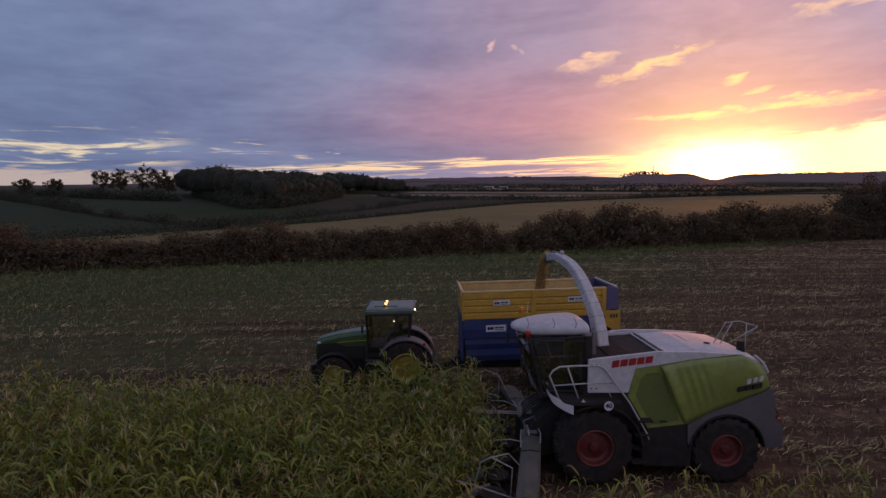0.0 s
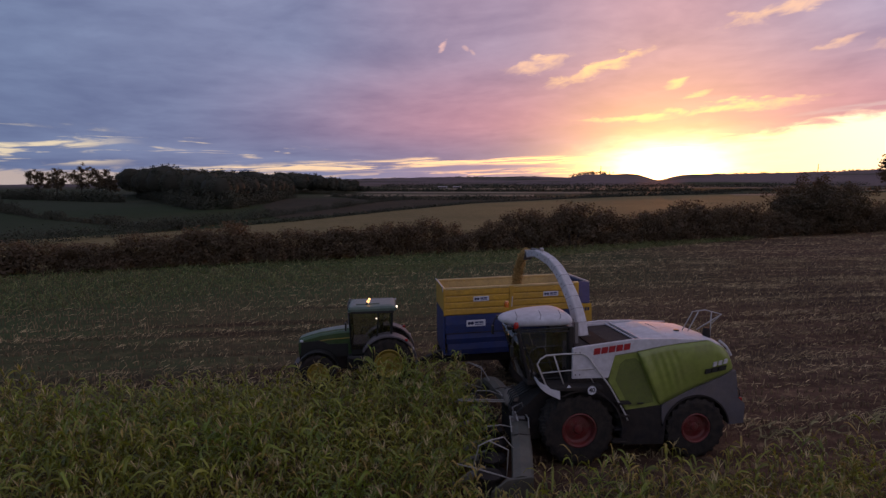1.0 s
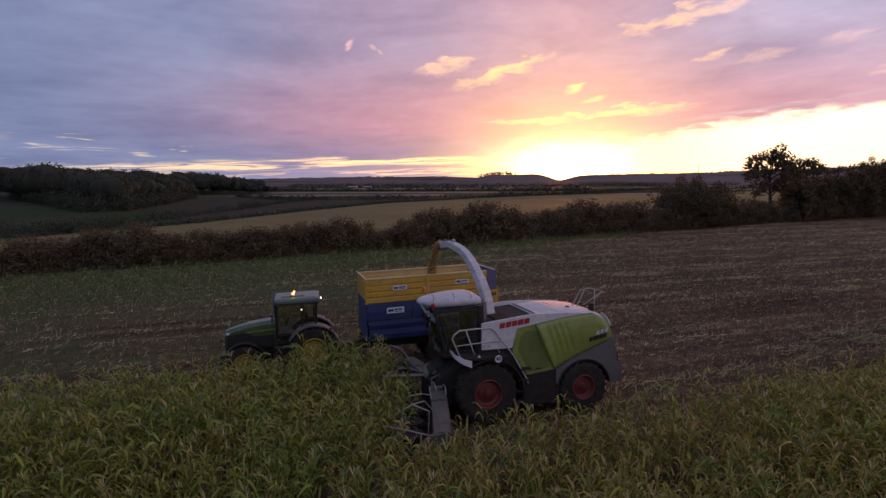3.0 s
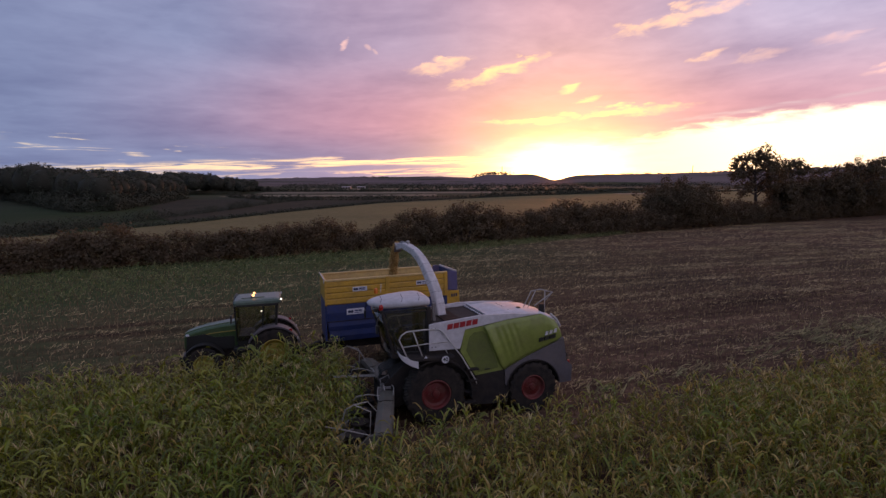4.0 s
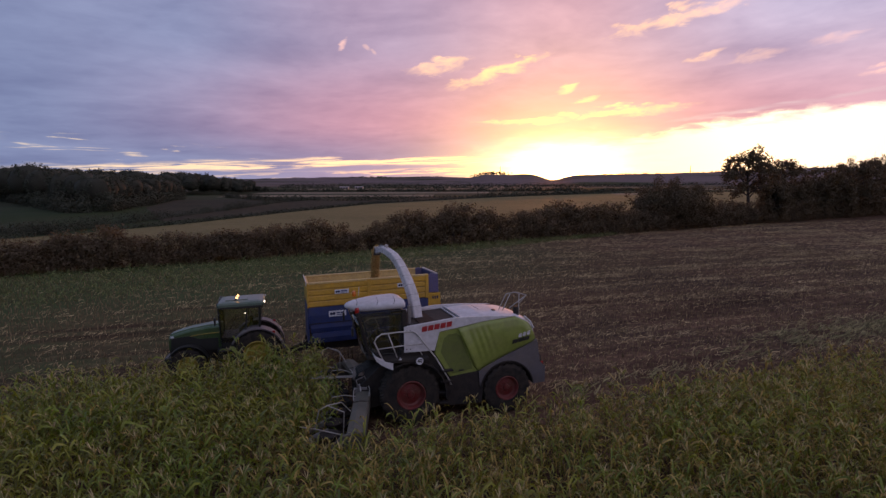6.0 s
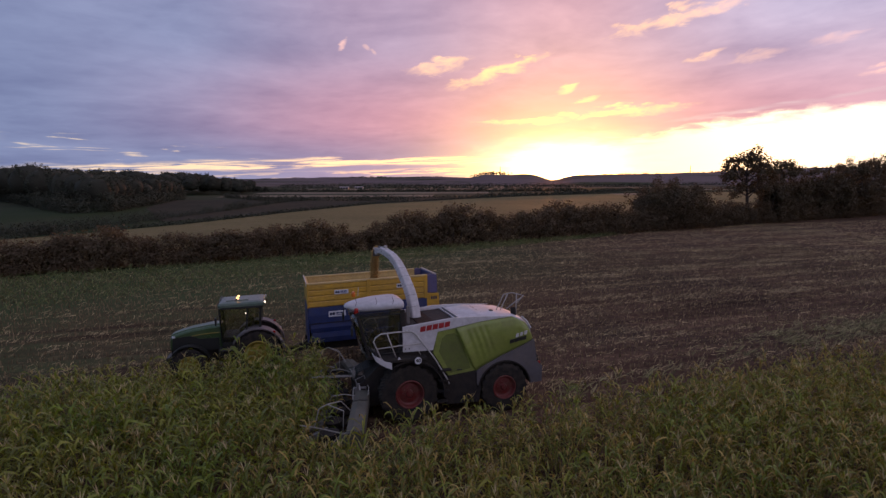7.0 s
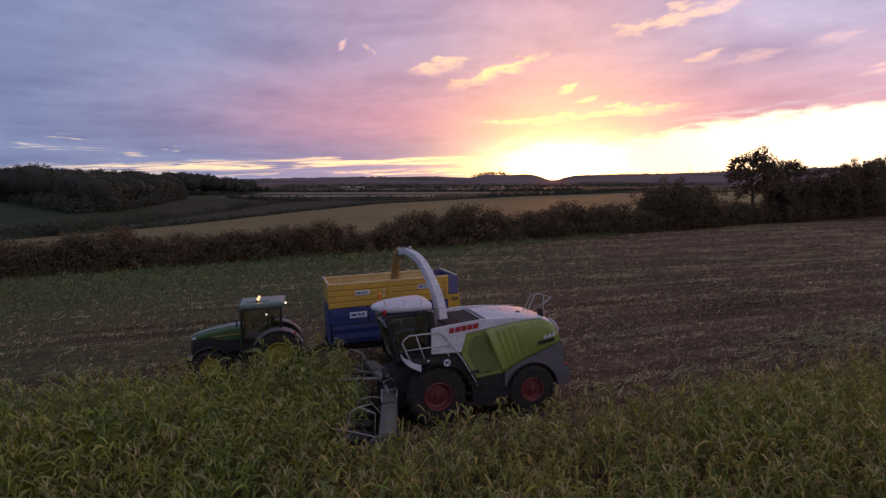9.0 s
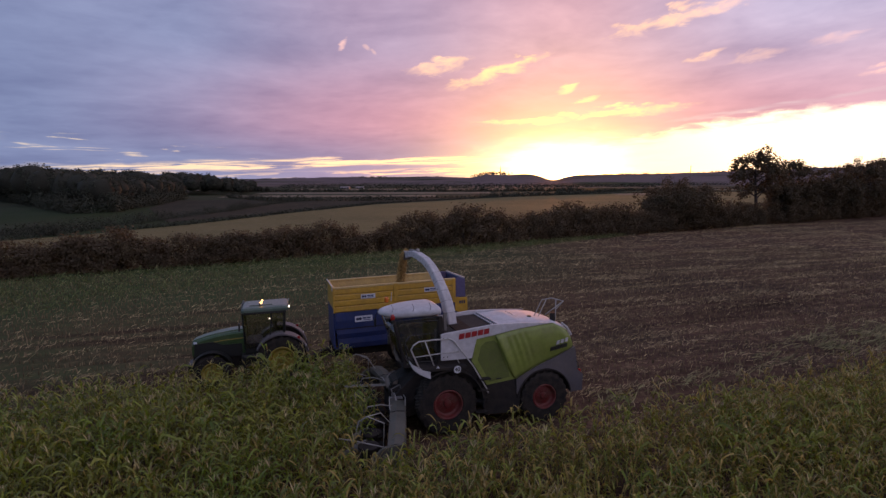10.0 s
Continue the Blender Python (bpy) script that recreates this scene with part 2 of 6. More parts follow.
def box(bm, c, s, bevel=0.0, rot=None):
    m = Matrix.Translation(c) @ (rot or Matrix.Identity(4)) @ Matrix.Diagonal((*s, 1))
    v = bmesh.ops.create_cube(bm, size=1.0, matrix=m)["verts"]
    if bevel:
        bmesh.ops.bevel(bm, geom=list({e for q in v for e in q.link_edges}), offset=bevel, segments=2, affect="EDGES", profile=0.6)
    return bm


def prism(bm, pts, y0, y1, bevel=0.0, axis="y"):
    """A polygon in the x-z plane carried from y0 to y1."""
    put = (lambda a, b, c: (a, c, b)) if axis == "y" else (lambda a, b, c: (c, a, b)) if axis == "x" else (lambda a, b, c: (a, b, c))
    r0 = [bm.verts.new(put(a, b, y0)) for a, b in pts]
    r1 = [bm.verts.new(put(a, b, y1)) for a, b in pts]
    k = len(pts)
    fs = [bm.faces.new(r0), bm.faces.new(r1[::-1])] + [bm.faces.new((r0[i], r1[i], r1[(i + 1) % k], r0[(i + 1) % k])) for i in range(k)]
    if bevel:
        bmesh.ops.recalc_face_normals(bm, faces=fs)
        bmesh.ops.bevel(bm, geom=list({e for f in fs for e in f.edges}), offset=bevel, segments=2, affect="EDGES", profile=0.6)
    return bm


def tube(bm, pts, r, n=8, closed=False):
    """A round bar along a line of points; r is one radius or one for each point."""
    pts = [Vector(p) for p in pts]
    k = len(pts)
    rs = r if isinstance(r, (list, tuple)) else [r] * k
    rings, side = [], None
    for i, p in enumerate(pts):
        d = (pts[(i + 1) % k if closed else min(i + 1, k - 1)] - pts[(i - 1) % k if closed else max(i - 1, 0)]).normalized()
        side = d.orthogonal().normalized() if side is None else (side - d * side.dot(d)).normalized()
        up = d.cross(side)
        rings.append([bm.verts.new(p + (side * math.cos(2 * math.pi * j / n) + up * math.sin(2 * math.pi * j / n)) * rs[i]) for j in range(n)])
    for i in range(k if closed else k - 1):
        a, b = rings[i], rings[(i + 1) % k]
        for j in range(n):
            bm.faces.new((a[j], a[(j + 1) % n], b[(j + 1) % n], b[j]))
    if not closed:
        bm.faces.new(rings[0][::-1]), bm.faces.new(rings[-1])
    return bm


def lathe(bm, profile, c, n=40, axis="y"):
    """Turns (radius, height) pairs round an axis through c; ends are closed."""
    c = Vector(c)
    rings = []
    for r, h in profile:
        ring = []
        for j in range(n):
            a = 2 * math.pi * j / n
            u, v = r * math.cos(a), r * math.sin(a)
            ring.append(bm.verts.new(c + (Vector((u, h, v)) if axis == "y" else Vector((u, v, h)) if axis == "z" else Vector((h, u, v)))))
        rings.append(ring)
    for a, b in zip(rings, rings[1:]):
        for j in range(n):
            bm.faces.new((a[j], a[(j + 1) % n], b[(j + 1) % n], b[j]))
    bm.faces.new(rings[0]), bm.faces.new(rings[-1])
    return bm


def loft(bm, rings, cap=True):
    """Joins rings of equally many points."""
    vs = [[bm.verts.new(p) for p in ring] for ring in rings]
    n = len(vs[0])
    for a, b in zip(vs, vs[1:]):
        for j in range(n):
            bm.faces.new((a[j], a[(j + 1) % n], b[(j + 1) % n], b[j]))
    if cap:
        bm.faces.new(vs[0]), bm.faces.new(vs[-1])
    return bm


def raw(name, verts, faces_per, material, kind="", label="", category="", smooth=False, parent=None):
    """A mesh from arrays: verts (n, 3) and faces as an (m, k) array of indices."""
    verts, faces_per = np.asarray(verts, np.float32), np.asarray(faces_per, np.int32)
    me = bpy.data.meshes.new(name)
    m, k = faces_per.shape
    me.vertices.add(len(verts)), me.loops.add(m * k), me.polygons.add(m)
    me.vertices.foreach_set("co", verts.ravel())
    me.loops.foreach_set("vertex_index", faces_per.ravel())
    me.polygons.foreach_set("loop_start", np.arange(0, m * k, k, dtype=np.int32))
    if smooth:
        me.polygons.foreach_set("use_smooth", np.ones(m, bool))
    me.update(calc_edges=True)
    me.materials.append(material)
    ob = new(name, me)
    if parent:
        ob.parent = parent
    return tagged(ob, label, category, "", kind)


def scatter(variants, places, turns, sizes, picks):
    """Copies of small meshes (verts, quads) at many places, as one pair of arrays."""
    vs, fs, off = [], [], 0
    for i, (v, f) in enumerate(variants):
        w = np.where(picks == i)[0]
        if not len(w):
            continue
        c, s = np.cos(turns[w])[:, None], np.sin(turns[w])[:, None]
        sz = sizes[w][:, None]
        x = (v[None, :, 0] * c - v[None, :, 1] * s) * sz + places[w, 0:1]
        y = (v[None, :, 0] * s + v[None, :, 1] * c) * sz + places[w, 1:2]
        z = v[None, :, 2] * sz + places[w, 2:3]
        vs.append(np.stack([x, y, z], -1).reshape(-1, 3))
        fs.append((f[None] + (np.arange(len(w)) * len(v))[:, None, None] + off).reshape(-1, f.shape[1]))
        off += len(w) * len(v)
    return np.concatenate(vs), np.concatenate(fs)


rng = np.random.default_rng(7)
VIEW = radians(16.63)


def uv(right, ahead):
    """Plan of the countryside: metres right of and ahead of the drone's last heading."""
    return (-4.0 + right * math.cos(VIEW) + ahead * math.sin(VIEW), -14.5 - right * math.sin(VIEW) + ahead * math.cos(VIEW))
# ---------------------------------------------------------------- ground and fields
def field_surface(name, base, other, third, big, small, bump, rows=0.0, weeds=None, haze_tone=None):
    m = bpy.data.materials.new(name)
    m.use_nodes = True
    t = m.node_tree
    t.nodes.clear()
    n = Net(t)
    co = n.node("ShaderNodeTexCoord").outputs["Object"]
    a, b = n.noise(co, big, 5.0, 0.6, 0.3), n.noise(co, small, 6.0, 0.65)
    col = n.mix(n.span(a, 0.38, 0.64, 0.0, 1.0, True), base, other)
    col = n.mix(n.span(b, 0.5, 0.72), col, third)
    if rows:
        lane = n.noise(n.vec("MULTIPLY", co, (0.05, 1.0, 1.0)), rows, 4.0, 0.6)
        col = n.mix(1.0, col, n.ramp(lane, [(0.3, (0.50,) * 3), (0.7, (1.45,) * 3)]), "MULTIPLY")
    if weeds:
        # weeds come up towards the hedge and away from the sunny end
        near = n.math("ADD", n.vec("DOT_PRODUCT", n.vec("SUBTRACT", co, (-4.0, -14.5, 0.0)), HEDGE_WAY), -60.3)
        along = n.vec("DOT_PRODUCT", n.vec("SUBTRACT", co, (-4.0, -14.5, 0.0)), (math.cos(VIEW), -math.sin(VIEW), 0.0))
        near = n.math("ADD", near, n.math("ADD", n.span(a, 0.3, 0.7, -7.0, 7.0), n.span(lane, 0.3, 0.7, -9.0, 9.0)))
        share = n.math("MULTIPLY", n.span(near, -44.0, -9.0, 0.0, 0.9, True), n.span(along, 26.0, -14.0, 0.0, 1.0, True))
        col = n.mix(share, col, weeds)
    if haze_tone:
        # far land takes a paler lilac tone in patches, haze put into the colour
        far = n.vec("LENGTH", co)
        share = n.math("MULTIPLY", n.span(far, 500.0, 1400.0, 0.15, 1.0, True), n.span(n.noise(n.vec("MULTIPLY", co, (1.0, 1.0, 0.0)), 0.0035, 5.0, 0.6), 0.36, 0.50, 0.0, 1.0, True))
        col = n.mix(share, col, haze_tone)
    fine = n.noise(co, small * 9, 4.0, 0.6)
    col = n.mix(1.0, col, n.ramp(fine, [(0.3, (0.7,) * 3), (0.7, (1.25,) * 3)]), "MULTIPLY")
    bs = n.node("ShaderNodeBsdfPrincipled", {"Base Color": col, "Roughness": 0.95, "Specular IOR Level": 0.03})
    h = n.node("ShaderNodeBump", {"Strength": bump, "Distance": 0.08, "Height": n.math("ADD", b, n.math("MULTIPLY", fine, 0.5))})
    t.links.new(h.outputs[0], bs.inputs["Normal"])
    t.links.new(bs.outputs[0], n.node("ShaderNodeOutputMaterial").inputs[0])
    return m


HEDGE_WAY = (math.sin(VIEW) - 0.605 * math.cos(VIEW), math.cos(VIEW) + 0.605 * math.sin(VIEW), 0.0)
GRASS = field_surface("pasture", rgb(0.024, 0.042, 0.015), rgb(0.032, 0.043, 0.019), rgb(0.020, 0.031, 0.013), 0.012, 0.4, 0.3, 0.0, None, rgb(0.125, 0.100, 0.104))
SOIL = field_surface("stubble_soil", rgb(0.094, 0.056, 0.038), rgb(0.064, 0.041, 0.030), rgb(0.22, 0.150, 0.088), 0.09, 2.4, 0.8, 1.3, rgb(0.056, 0.086, 0.034))
GOLD = field_surface("dry_grassland", rgb(0.168, 0.140, 0.066), rgb(0.132, 0.116, 0.056), rgb(0.195, 0.160, 0.086), 0.03, 0.5, 0.3)
PALE = field_surface("pale_stubble", rgb(0.20, 0.17, 0.12), rgb(0.15, 0.13, 0.095), rgb(0.22, 0.19, 0.14), 0.02, 0.3, 0.2)


def ridge(az):
    """Height of the far hills by compass angle (degrees right of the y axis)."""
    # dip around 28 degrees is added: the sun's glare, put into the ridge's shape
    return float(np.interp(az, [-180, -60, -26, -21, -2, 4, 12, 16, 19.5, 21, 25.0, 26.2, 27.0, 27.6, 28.1, 28.6, 29.2, 30.0, 31.2, 33, 38, 43, 50, 58, 70, 180],
                           [-14, -14, -13, 12, 20, 25, 28, 32, 26, 46, 44, 38, 27, 17, 13, 17, 27, 36, 40, 40, 43, 49, 58, 60, 46, -14]))


def land(x, y):
    r = math.hypot(x, y)
    if -72 < x < 195 and -110 < y < 24:
        return -0.8
    if r < 900:
        q = min(max((r - 24) / 16, 0.0), 1.0)
        return -0.8 * (1 - q)
    s = min((r - 900) / 1900, 1.0)
    s = s * s * (3 - 2 * s)
    p = Vector((x * 0.0016, y * 0.0016, 0.0))
    return s * (ridge(math.degrees(math.atan2(x, y))) + 9.0 * noise.noise(p) + 6.0 * noise.noise(p * 4.1)) + min((r - 900) / 500, 1) * 1.5 * noise.noise(p * 3)


def build_ground():
    radii = [0.0] + [0.05] + list(np.geomspace(6, 900, 22)) + list(np.linspace(980, 3000, 30)) + [3500, 4200, 4700]
    seg = 1080
    verts, faces = [(0, 0, 0)], []
    for r in radii[1:]:
        for j in range(seg):
            a = 2 * math.pi * j / seg
            x, y = r * math.sin(a), r * math.cos(a)
            verts.append((x, y, land(x, y)))
    ids = lambda i, j: 1 + (i - 1) * seg + j % seg
    quads = [(ids(i, j), ids(i + 1, j), ids(i + 1, j + 1), ids(i, j + 1)) for i in range(1, len(radii) - 1) for j in range(seg)]
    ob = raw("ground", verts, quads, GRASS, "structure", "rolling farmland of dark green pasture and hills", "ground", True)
    return ob


def sheet(name, pts, z, material, label, category="field"):
    bm = bmesh.new()
    bm.faces.new([bm.verts.new((*p, z)) for p in pts])
    return tagged(part(name, bm, material), label, category, "", "structure")


ROUGH = field_surface("rough_ground", rgb(0.044, 0.041, 0.028), rgb(0.034, 0.034, 0.024), rgb(0.064, 0.056, 0.039), 0.05, 0.4, 0.4)


def hedge_v(u):
    return 60.3 + 0.605 * u


build_ground()
# the stubble of the harvested crop, up to the hedge, and its greener far strip
def dip(y):
    """A shallow hollow runs along the field where the tractor drives."""
    return -0.31 * np.exp(-((np.asarray(y) - 8.2) / 4.2) ** 4)


def build_stubble_field():
    xs = np.linspace(-75, 200, 56)
    low = np.concatenate([[-120, -40, -10], np.arange(0, 20.1, 0.8)])
    verts = []
    for x in xs:
        u = (x + 4.0 - 60.3 * math.sin(VIEW)) / (math.cos(VIEW) + 0.605 * math.sin(VIEW))
        end = uv(u, hedge_v(u))[1]
        ys = np.concatenate([low, 20 + (end - 20) * np.array([0.2, 0.45, 0.7, 1.0])])
        verts += [(x, y, 0.012 + float(dip(y))) for y in ys]
    m = len(low) + 4
    quads = [(i * m + j, (i + 1) * m + j, (i + 1) * m + j + 1, i * m + j + 1) for i in range(len(xs) - 1) for j in range(m - 1)]
    raw("stubble_field", verts, quads, SOIL, "structure", "bare brown maize stubble field with pale straw litter", "field", True)


build_stubble_field()
sheet("dry_field", [uv(-75, hedge_v(-75) + 0.5), uv(160, hedge_v(160) + 0.5), uv(240, 420), uv(112, 345), uv(50, 285), uv(10, 232), uv(-20, 185), uv(-35, 132), uv(-43, 95), uv(-50, 74), uv(-62, 58)], 0.02, GOLD, "dry golden grass field beyond the hedge")
for k, (u0, u1, v0, v1, lean) in enumerate(((-104, -4, 252, 292, 14), (-112, 30, 322, 376, 20), (-130, 60, 470, 560, 30), (96, 150, 300, 340, 14), (190, 420, 470, 540, 60), (-20, 260, 660, 800, 40))):
    sheet("pale_field", [uv(u0, v0), uv(u1, v0 + lean), uv(u1 * 1.08, v1 + lean), uv(u0 * 1.08, v1)], 0.05 + 0.02 * k, PALE, "distant pale stubble field")

sheet("rough_ground", [uv(-82, 152), uv(-50, 98), uv(-42, 116), uv(-26, 170), uv(-4, 206), uv(20, 246), uv(-2, 268), uv(-36, 236), uv(-74, 232), uv(-104, 214)], 0.035, ROUGH, "dark rough ground with scrub in the vale")

# ---------------------------------------------------------------- maize crop
TASSEL = surface("maize_tassel", rgb(0.52, 0.43, 0.24), rgb(0.36, 0.29, 0.15), rough=0.8, scale=0.9, bump=0.0, through_light=0.3, spread=0.4, spec=0.2)
LEAF = surface("maize_leaf", rgb(0.138, 0.205, 0.022), rgb(0.235, 0.226, 0.030), rough=0.36, scale=0.55, bump=0.0, through_light=0.34, spread=0.45, spec=0.5)
DRYLEAF = surface("dry_maize_leaf", rgb(0.37, 0.285, 0.090), rgb(0.26, 0.175, 0.050), rough=0.65, scale=0.9, bump=0.0, through_light=0.30, spread=0.45, spec=0.3)


def maize(seed, dry, lodged, n=12, steps=5, wide=1.0):
    """One maize plant as quads: stem and green leaves, dry leaves and tips, tassel."""
    r = np.random.default_rng(seed)
    sets = {"green": ([], []), "dry": ([], []), "tassel": ([], [])}

    def strip(kind, p, d, side, length, width, bend, kink, steps, twist=0.0, tip=0):
        """A blade that runs straight, then folds over at the kink; its last pieces may be dry."""
        q, d, rows = np.array(p, float), np.array(d, float), []
        for i in range(steps + 1):
            s = i / steps
            w = width * (0.55 + 1.9 * s * (1 - s) - 0.45 * s) if i < steps else 0.003
            sd = np.array(side) * math.cos(twist * s) + np.array((0, 0, 1)) * math.sin(twist * s)
            rows.append((q - sd * w, q + sd * w))
            q = q + d * (length / steps)
            d = d + np.array((0, 0, -bend / steps)) * (0.3 + 2.6 * math.exp(-((s - kink) / 0.22) ** 2))
            d /= np.linalg.norm(d)
        for name, lo, hi in ((kind, 0, steps - tip), ("dry", steps - tip, steps)):
            v, f = sets[name]
            a = len(v)
            for row in rows[lo:hi + 1] if hi > lo else ():
                v += row
            for i in range(hi - lo):
                f.append((a + 2 * i, a + 2 * i + 1, a + 2 * i + 3, a + 2 * i + 2))

    h = 1.32 + 0.18 * r.random()
    way = r.random() * 6.28
    lean = r.normal(0, 0.09, 2) + lodged * np.array((math.cos(way), math.sin(way)))
    top = np.array((lean[0], lean[1], h * math.sqrt(max(1 - lodged ** 2, 0.3))))
    strip("green", (0, 0, 0), top / np.linalg.norm(top), (1, 0, 0), np.linalg.norm(top), 0.013, 0, 0.5, 1)
    strip("green", (0, 0, 0), top / np.linalg.norm(top), (0, 1, 0), np.linalg.norm(top), 0.013, 0, 0.5, 1)
    turn = r.random() * 6.28
    for i in range(n):
        s = 0.34 + 0.66 * i / (n - 1)
        a = turn + math.pi * i + r.normal(0, 0.6)
        d = np.array((math.cos(a), math.sin(a), 0.55 + 0.75 * s + r.normal(0, 0.40)))
        d /= np.linalg.norm(d)
        whole = r.random() < dry
        strip("dry" if whole else "green", top * s, d, (-math.sin(a), math.cos(a), r.normal(0, 0.3)), (0.47 - 0.18 * abs(s - 0.62)) * (0.50 + 0.75 * r.random()),
              wide * (0.016 + 0.011 * r.random()), 1.9 + abs(r.normal(0, 1.4)), 0.30 + 0.40 * r.random(), steps, r.normal(0, 1.1), 0 if whole else int(r.random() < 0.25 + dry) + int(r.random() < 0.5 * dry))
    for i in range(5):
        a = r.random() * 6.28
        d = np.array((0.6 * math.cos(a), 0.6 * math.sin(a), 1.0))
        strip("tassel", top * 0.98, d / np.linalg.norm(d), (-math.sin(a), math.cos(a), 0), 0.19, 0.010, 1.4, 0.6, 2)
    return [(np.array(v, np.float32), np.array(f, np.int32)) for v, f in sets.values()]


CROP_NEAR, CROP_FAR, CUT_X = -1.90, 4.35, -2.05


def crop_edge(x):
    """The near edge of the cut strip; it bends away behind the harvester."""
    return CROP_NEAR + 0.10 * np.maximum(np.asarray(x) - 6.0, 0.0)


def crop_end(x):
    """The far edge of the standing crop, beside the tractor's track."""
    return CROP_FAR + 0.10 * np.clip(np.asarray(x) + 2.6, -11.0, 0.0)


def build_crop():
    rows = np.arange(-30.0, CROP_FAR + 0.01, 0.50)
    xs = np.arange(-44, 44, 0.15)
    gx, gy = np.meshgrid(xs, rows)
    x = (gx + rng.normal(0, 0.05, gx.shape)).ravel()
    y = (gy + rng.normal(0, 0.14, gx.shape)).ravel()
    keep = (x < CUT_X - 0.55 * np.exp(-((y + 1.3) / 0.6) ** 2) + 0.15 * np.sin(y * 2.0)) | (y < crop_edge(x))
    keep &= y < crop_end(x) + 0.1
    # behind and beside the drone the plants are simpler
    seen = (y > -13.0 + 0.10 * np.abs(x + 4)) & (np.abs(x + 3) < 13 + 1.05 * (y + 15))
    keep &= seen | (rng.random(len(x)) < np.where((np.abs(x + 3) < 20) & (y > -22), 0.75, 0.14))
    keep &= ~((y > crop_edge(x) - 0.35) & (x > CUT_X) & (rng.random(len(x)) < 0.40))
    # thin spots in the stand
    keep &= ~((np.sin(x * 0.83 + 1.7 * np.sin(y * 0.6)) * np.sin(y * 1.1 + 1.1 * np.sin(x * 0.47)) > 0.72) & (rng.random(len(x)) < 0.45))
    x, y, seen = x[keep], y[keep], seen[keep]
    k = len(x)
    size = 1.0 + rng.normal(0, 0.11, k) + 0.08 * np.sin(x * 0.55) * np.cos(y * 0.8)
    # plants pressed down by the near wing of the header
    size = np.where((x > -3.2) & (x < -1.0) & (y > -3.0) & (y < -1.2), size * 0.58, size)
    # twelve green plants, eight half dry and eight dry and lodged ones
    plants = [maize(i, 0.10, 0.05) for i in range(12)] + [maize(20 + i, 0.30, 0.28, 13, 5, 0.85) for i in range(8)] + [maize(40 + i, 0.50, 0.48, 14, 5, 0.72) for i in range(8)] + [maize(60 + i, 0.2, 0.15, 7, 3, 1.7) for i in range(8)]
    ripe = np.interp(x, [-14, -5, 2, 14], [0.08, 0.22, 0.56, 0.70]) + 0.22 * np.sin(x * 0.37 + 1.2 * np.sin(y * 0.31)) * np.sin(y * 0.53 + 0.4) + rng.normal(0, 0.16, k)
    picks = np.where(ripe < 0.35, rng.integers(0, 12, k), np.where(ripe < 0.68, rng.integers(12, 20, k), rng.integers(20, 28, k)))
    picks = np.where(seen, picks, rng.integers(28, 36, k))
    spots, turns = np.stack([x, y, np.zeros(k)], 1), rng.random(k) * 6.28
    v, f = scatter([p[0] for p in plants], spots, turns, size, picks)
    raw("maize_crop", v, f, LEAF, "stuff", "dense standing green maize with yellowing leaves", "maize")
    v, f = scatter([p[1] for p in plants], spots, turns, size, picks)
    raw("dry_maize_leaves", v, f, DRYLEAF, "stuff", "dry straw-coloured leaves and tips among the maize", "maize")
    some = seen & (rng.random(k) < 0.45)
    v, f = scatter([p[2] for p in plants], spots[some], turns[some], size[some], picks[some])
    raw("maize_tassels", v, f, TASSEL, "stuff", "pale dry tassels on top of the maize", "maize")


build_crop()
# ---------------------------------------------------------------- paints
SCREEN = surface("rusty_mesh", rgb(0.030, 0.022, 0.018), rgb(0.050, 0.030, 0.020), rough=0.9, scale=3.0, bump=0.5, bump_scale=60.0, spec=0.1)
# darker copy of the lime, with the recess's shade put into the colour
LIME_SHADE = surface("shaded_lime", rgb(0.115, 0.150, 0.026), rgb(0.095, 0.125, 0.024), rough=0.6, scale=1.5, bump=0.5, bump_scale=90.0, dust=0.2)
WHITE = surface("white_paint", rgb(0.55, 0.55, 0.57), rgb(0.49, 0.48, 0.49), rough=0.7, scale=0.9, bump=0.02, dust=0.16, spec=0.2)
LIME = surface("lime_paint", rgb(0.205, 0.262, 0.050), rgb(0.178, 0.230, 0.046), rough=0.42, scale=1.1, bump=0.02, dust=0.24, spec=0.5, coat=0.25)
GREY = surface("grey_plastic", rgb(0.105, 0.098, 0.110), rgb(0.085, 0.080, 0.085), rough=0.55, scale=1.6, bump=0.06, dust=0.30)
DARK = surface("dark_steel", rgb(0.022, 0.021, 0.022), rgb(0.030, 0.026, 0.023), rough=0.75, scale=2.0, bump=0.12, dust=0.16, spec=0.15)
STEEL = surface("bare_steel", rgb(0.20, 0.20, 0.20), rgb(0.14, 0.135, 0.13), rough=0.5, metal=0.15, scale=2.5, bump=0.08, dust=0.25)
PLATE = surface("dusty_plate", rgb(0.100, 0.100, 0.082), rgb(0.065, 0.064, 0.050), rough=0.7, scale=2.2, bump=0.08, dust=0.45)
BEIGE = surface("dusty_beige_plastic", rgb(0.25, 0.21, 0.18), rgb(0.18, 0.15, 0.125), rough=0.8, scale=2.0, bump=0.05, dust=0.3, spec=0.1)
RUBBER = surface("tyre_rubber", rgb(0.022, 0.021, 0.021), rgb(0.030, 0.027, 0.024), rough=0.8, scale=3.0, bump=0.15, dust=0.24, spec=0.08)
RED = surface("red_paint", rgb(0.165, 0.012, 0.011), rgb(0.11, 0.012, 0.010), rough=0.55, scale=3.0, bump=0.1, dust=0.4)
LETTER_RED = surface("red_vinyl", rgb(0.36, 0.018, 0.024), rough=0.4, scale=5.0, bump=0.0)
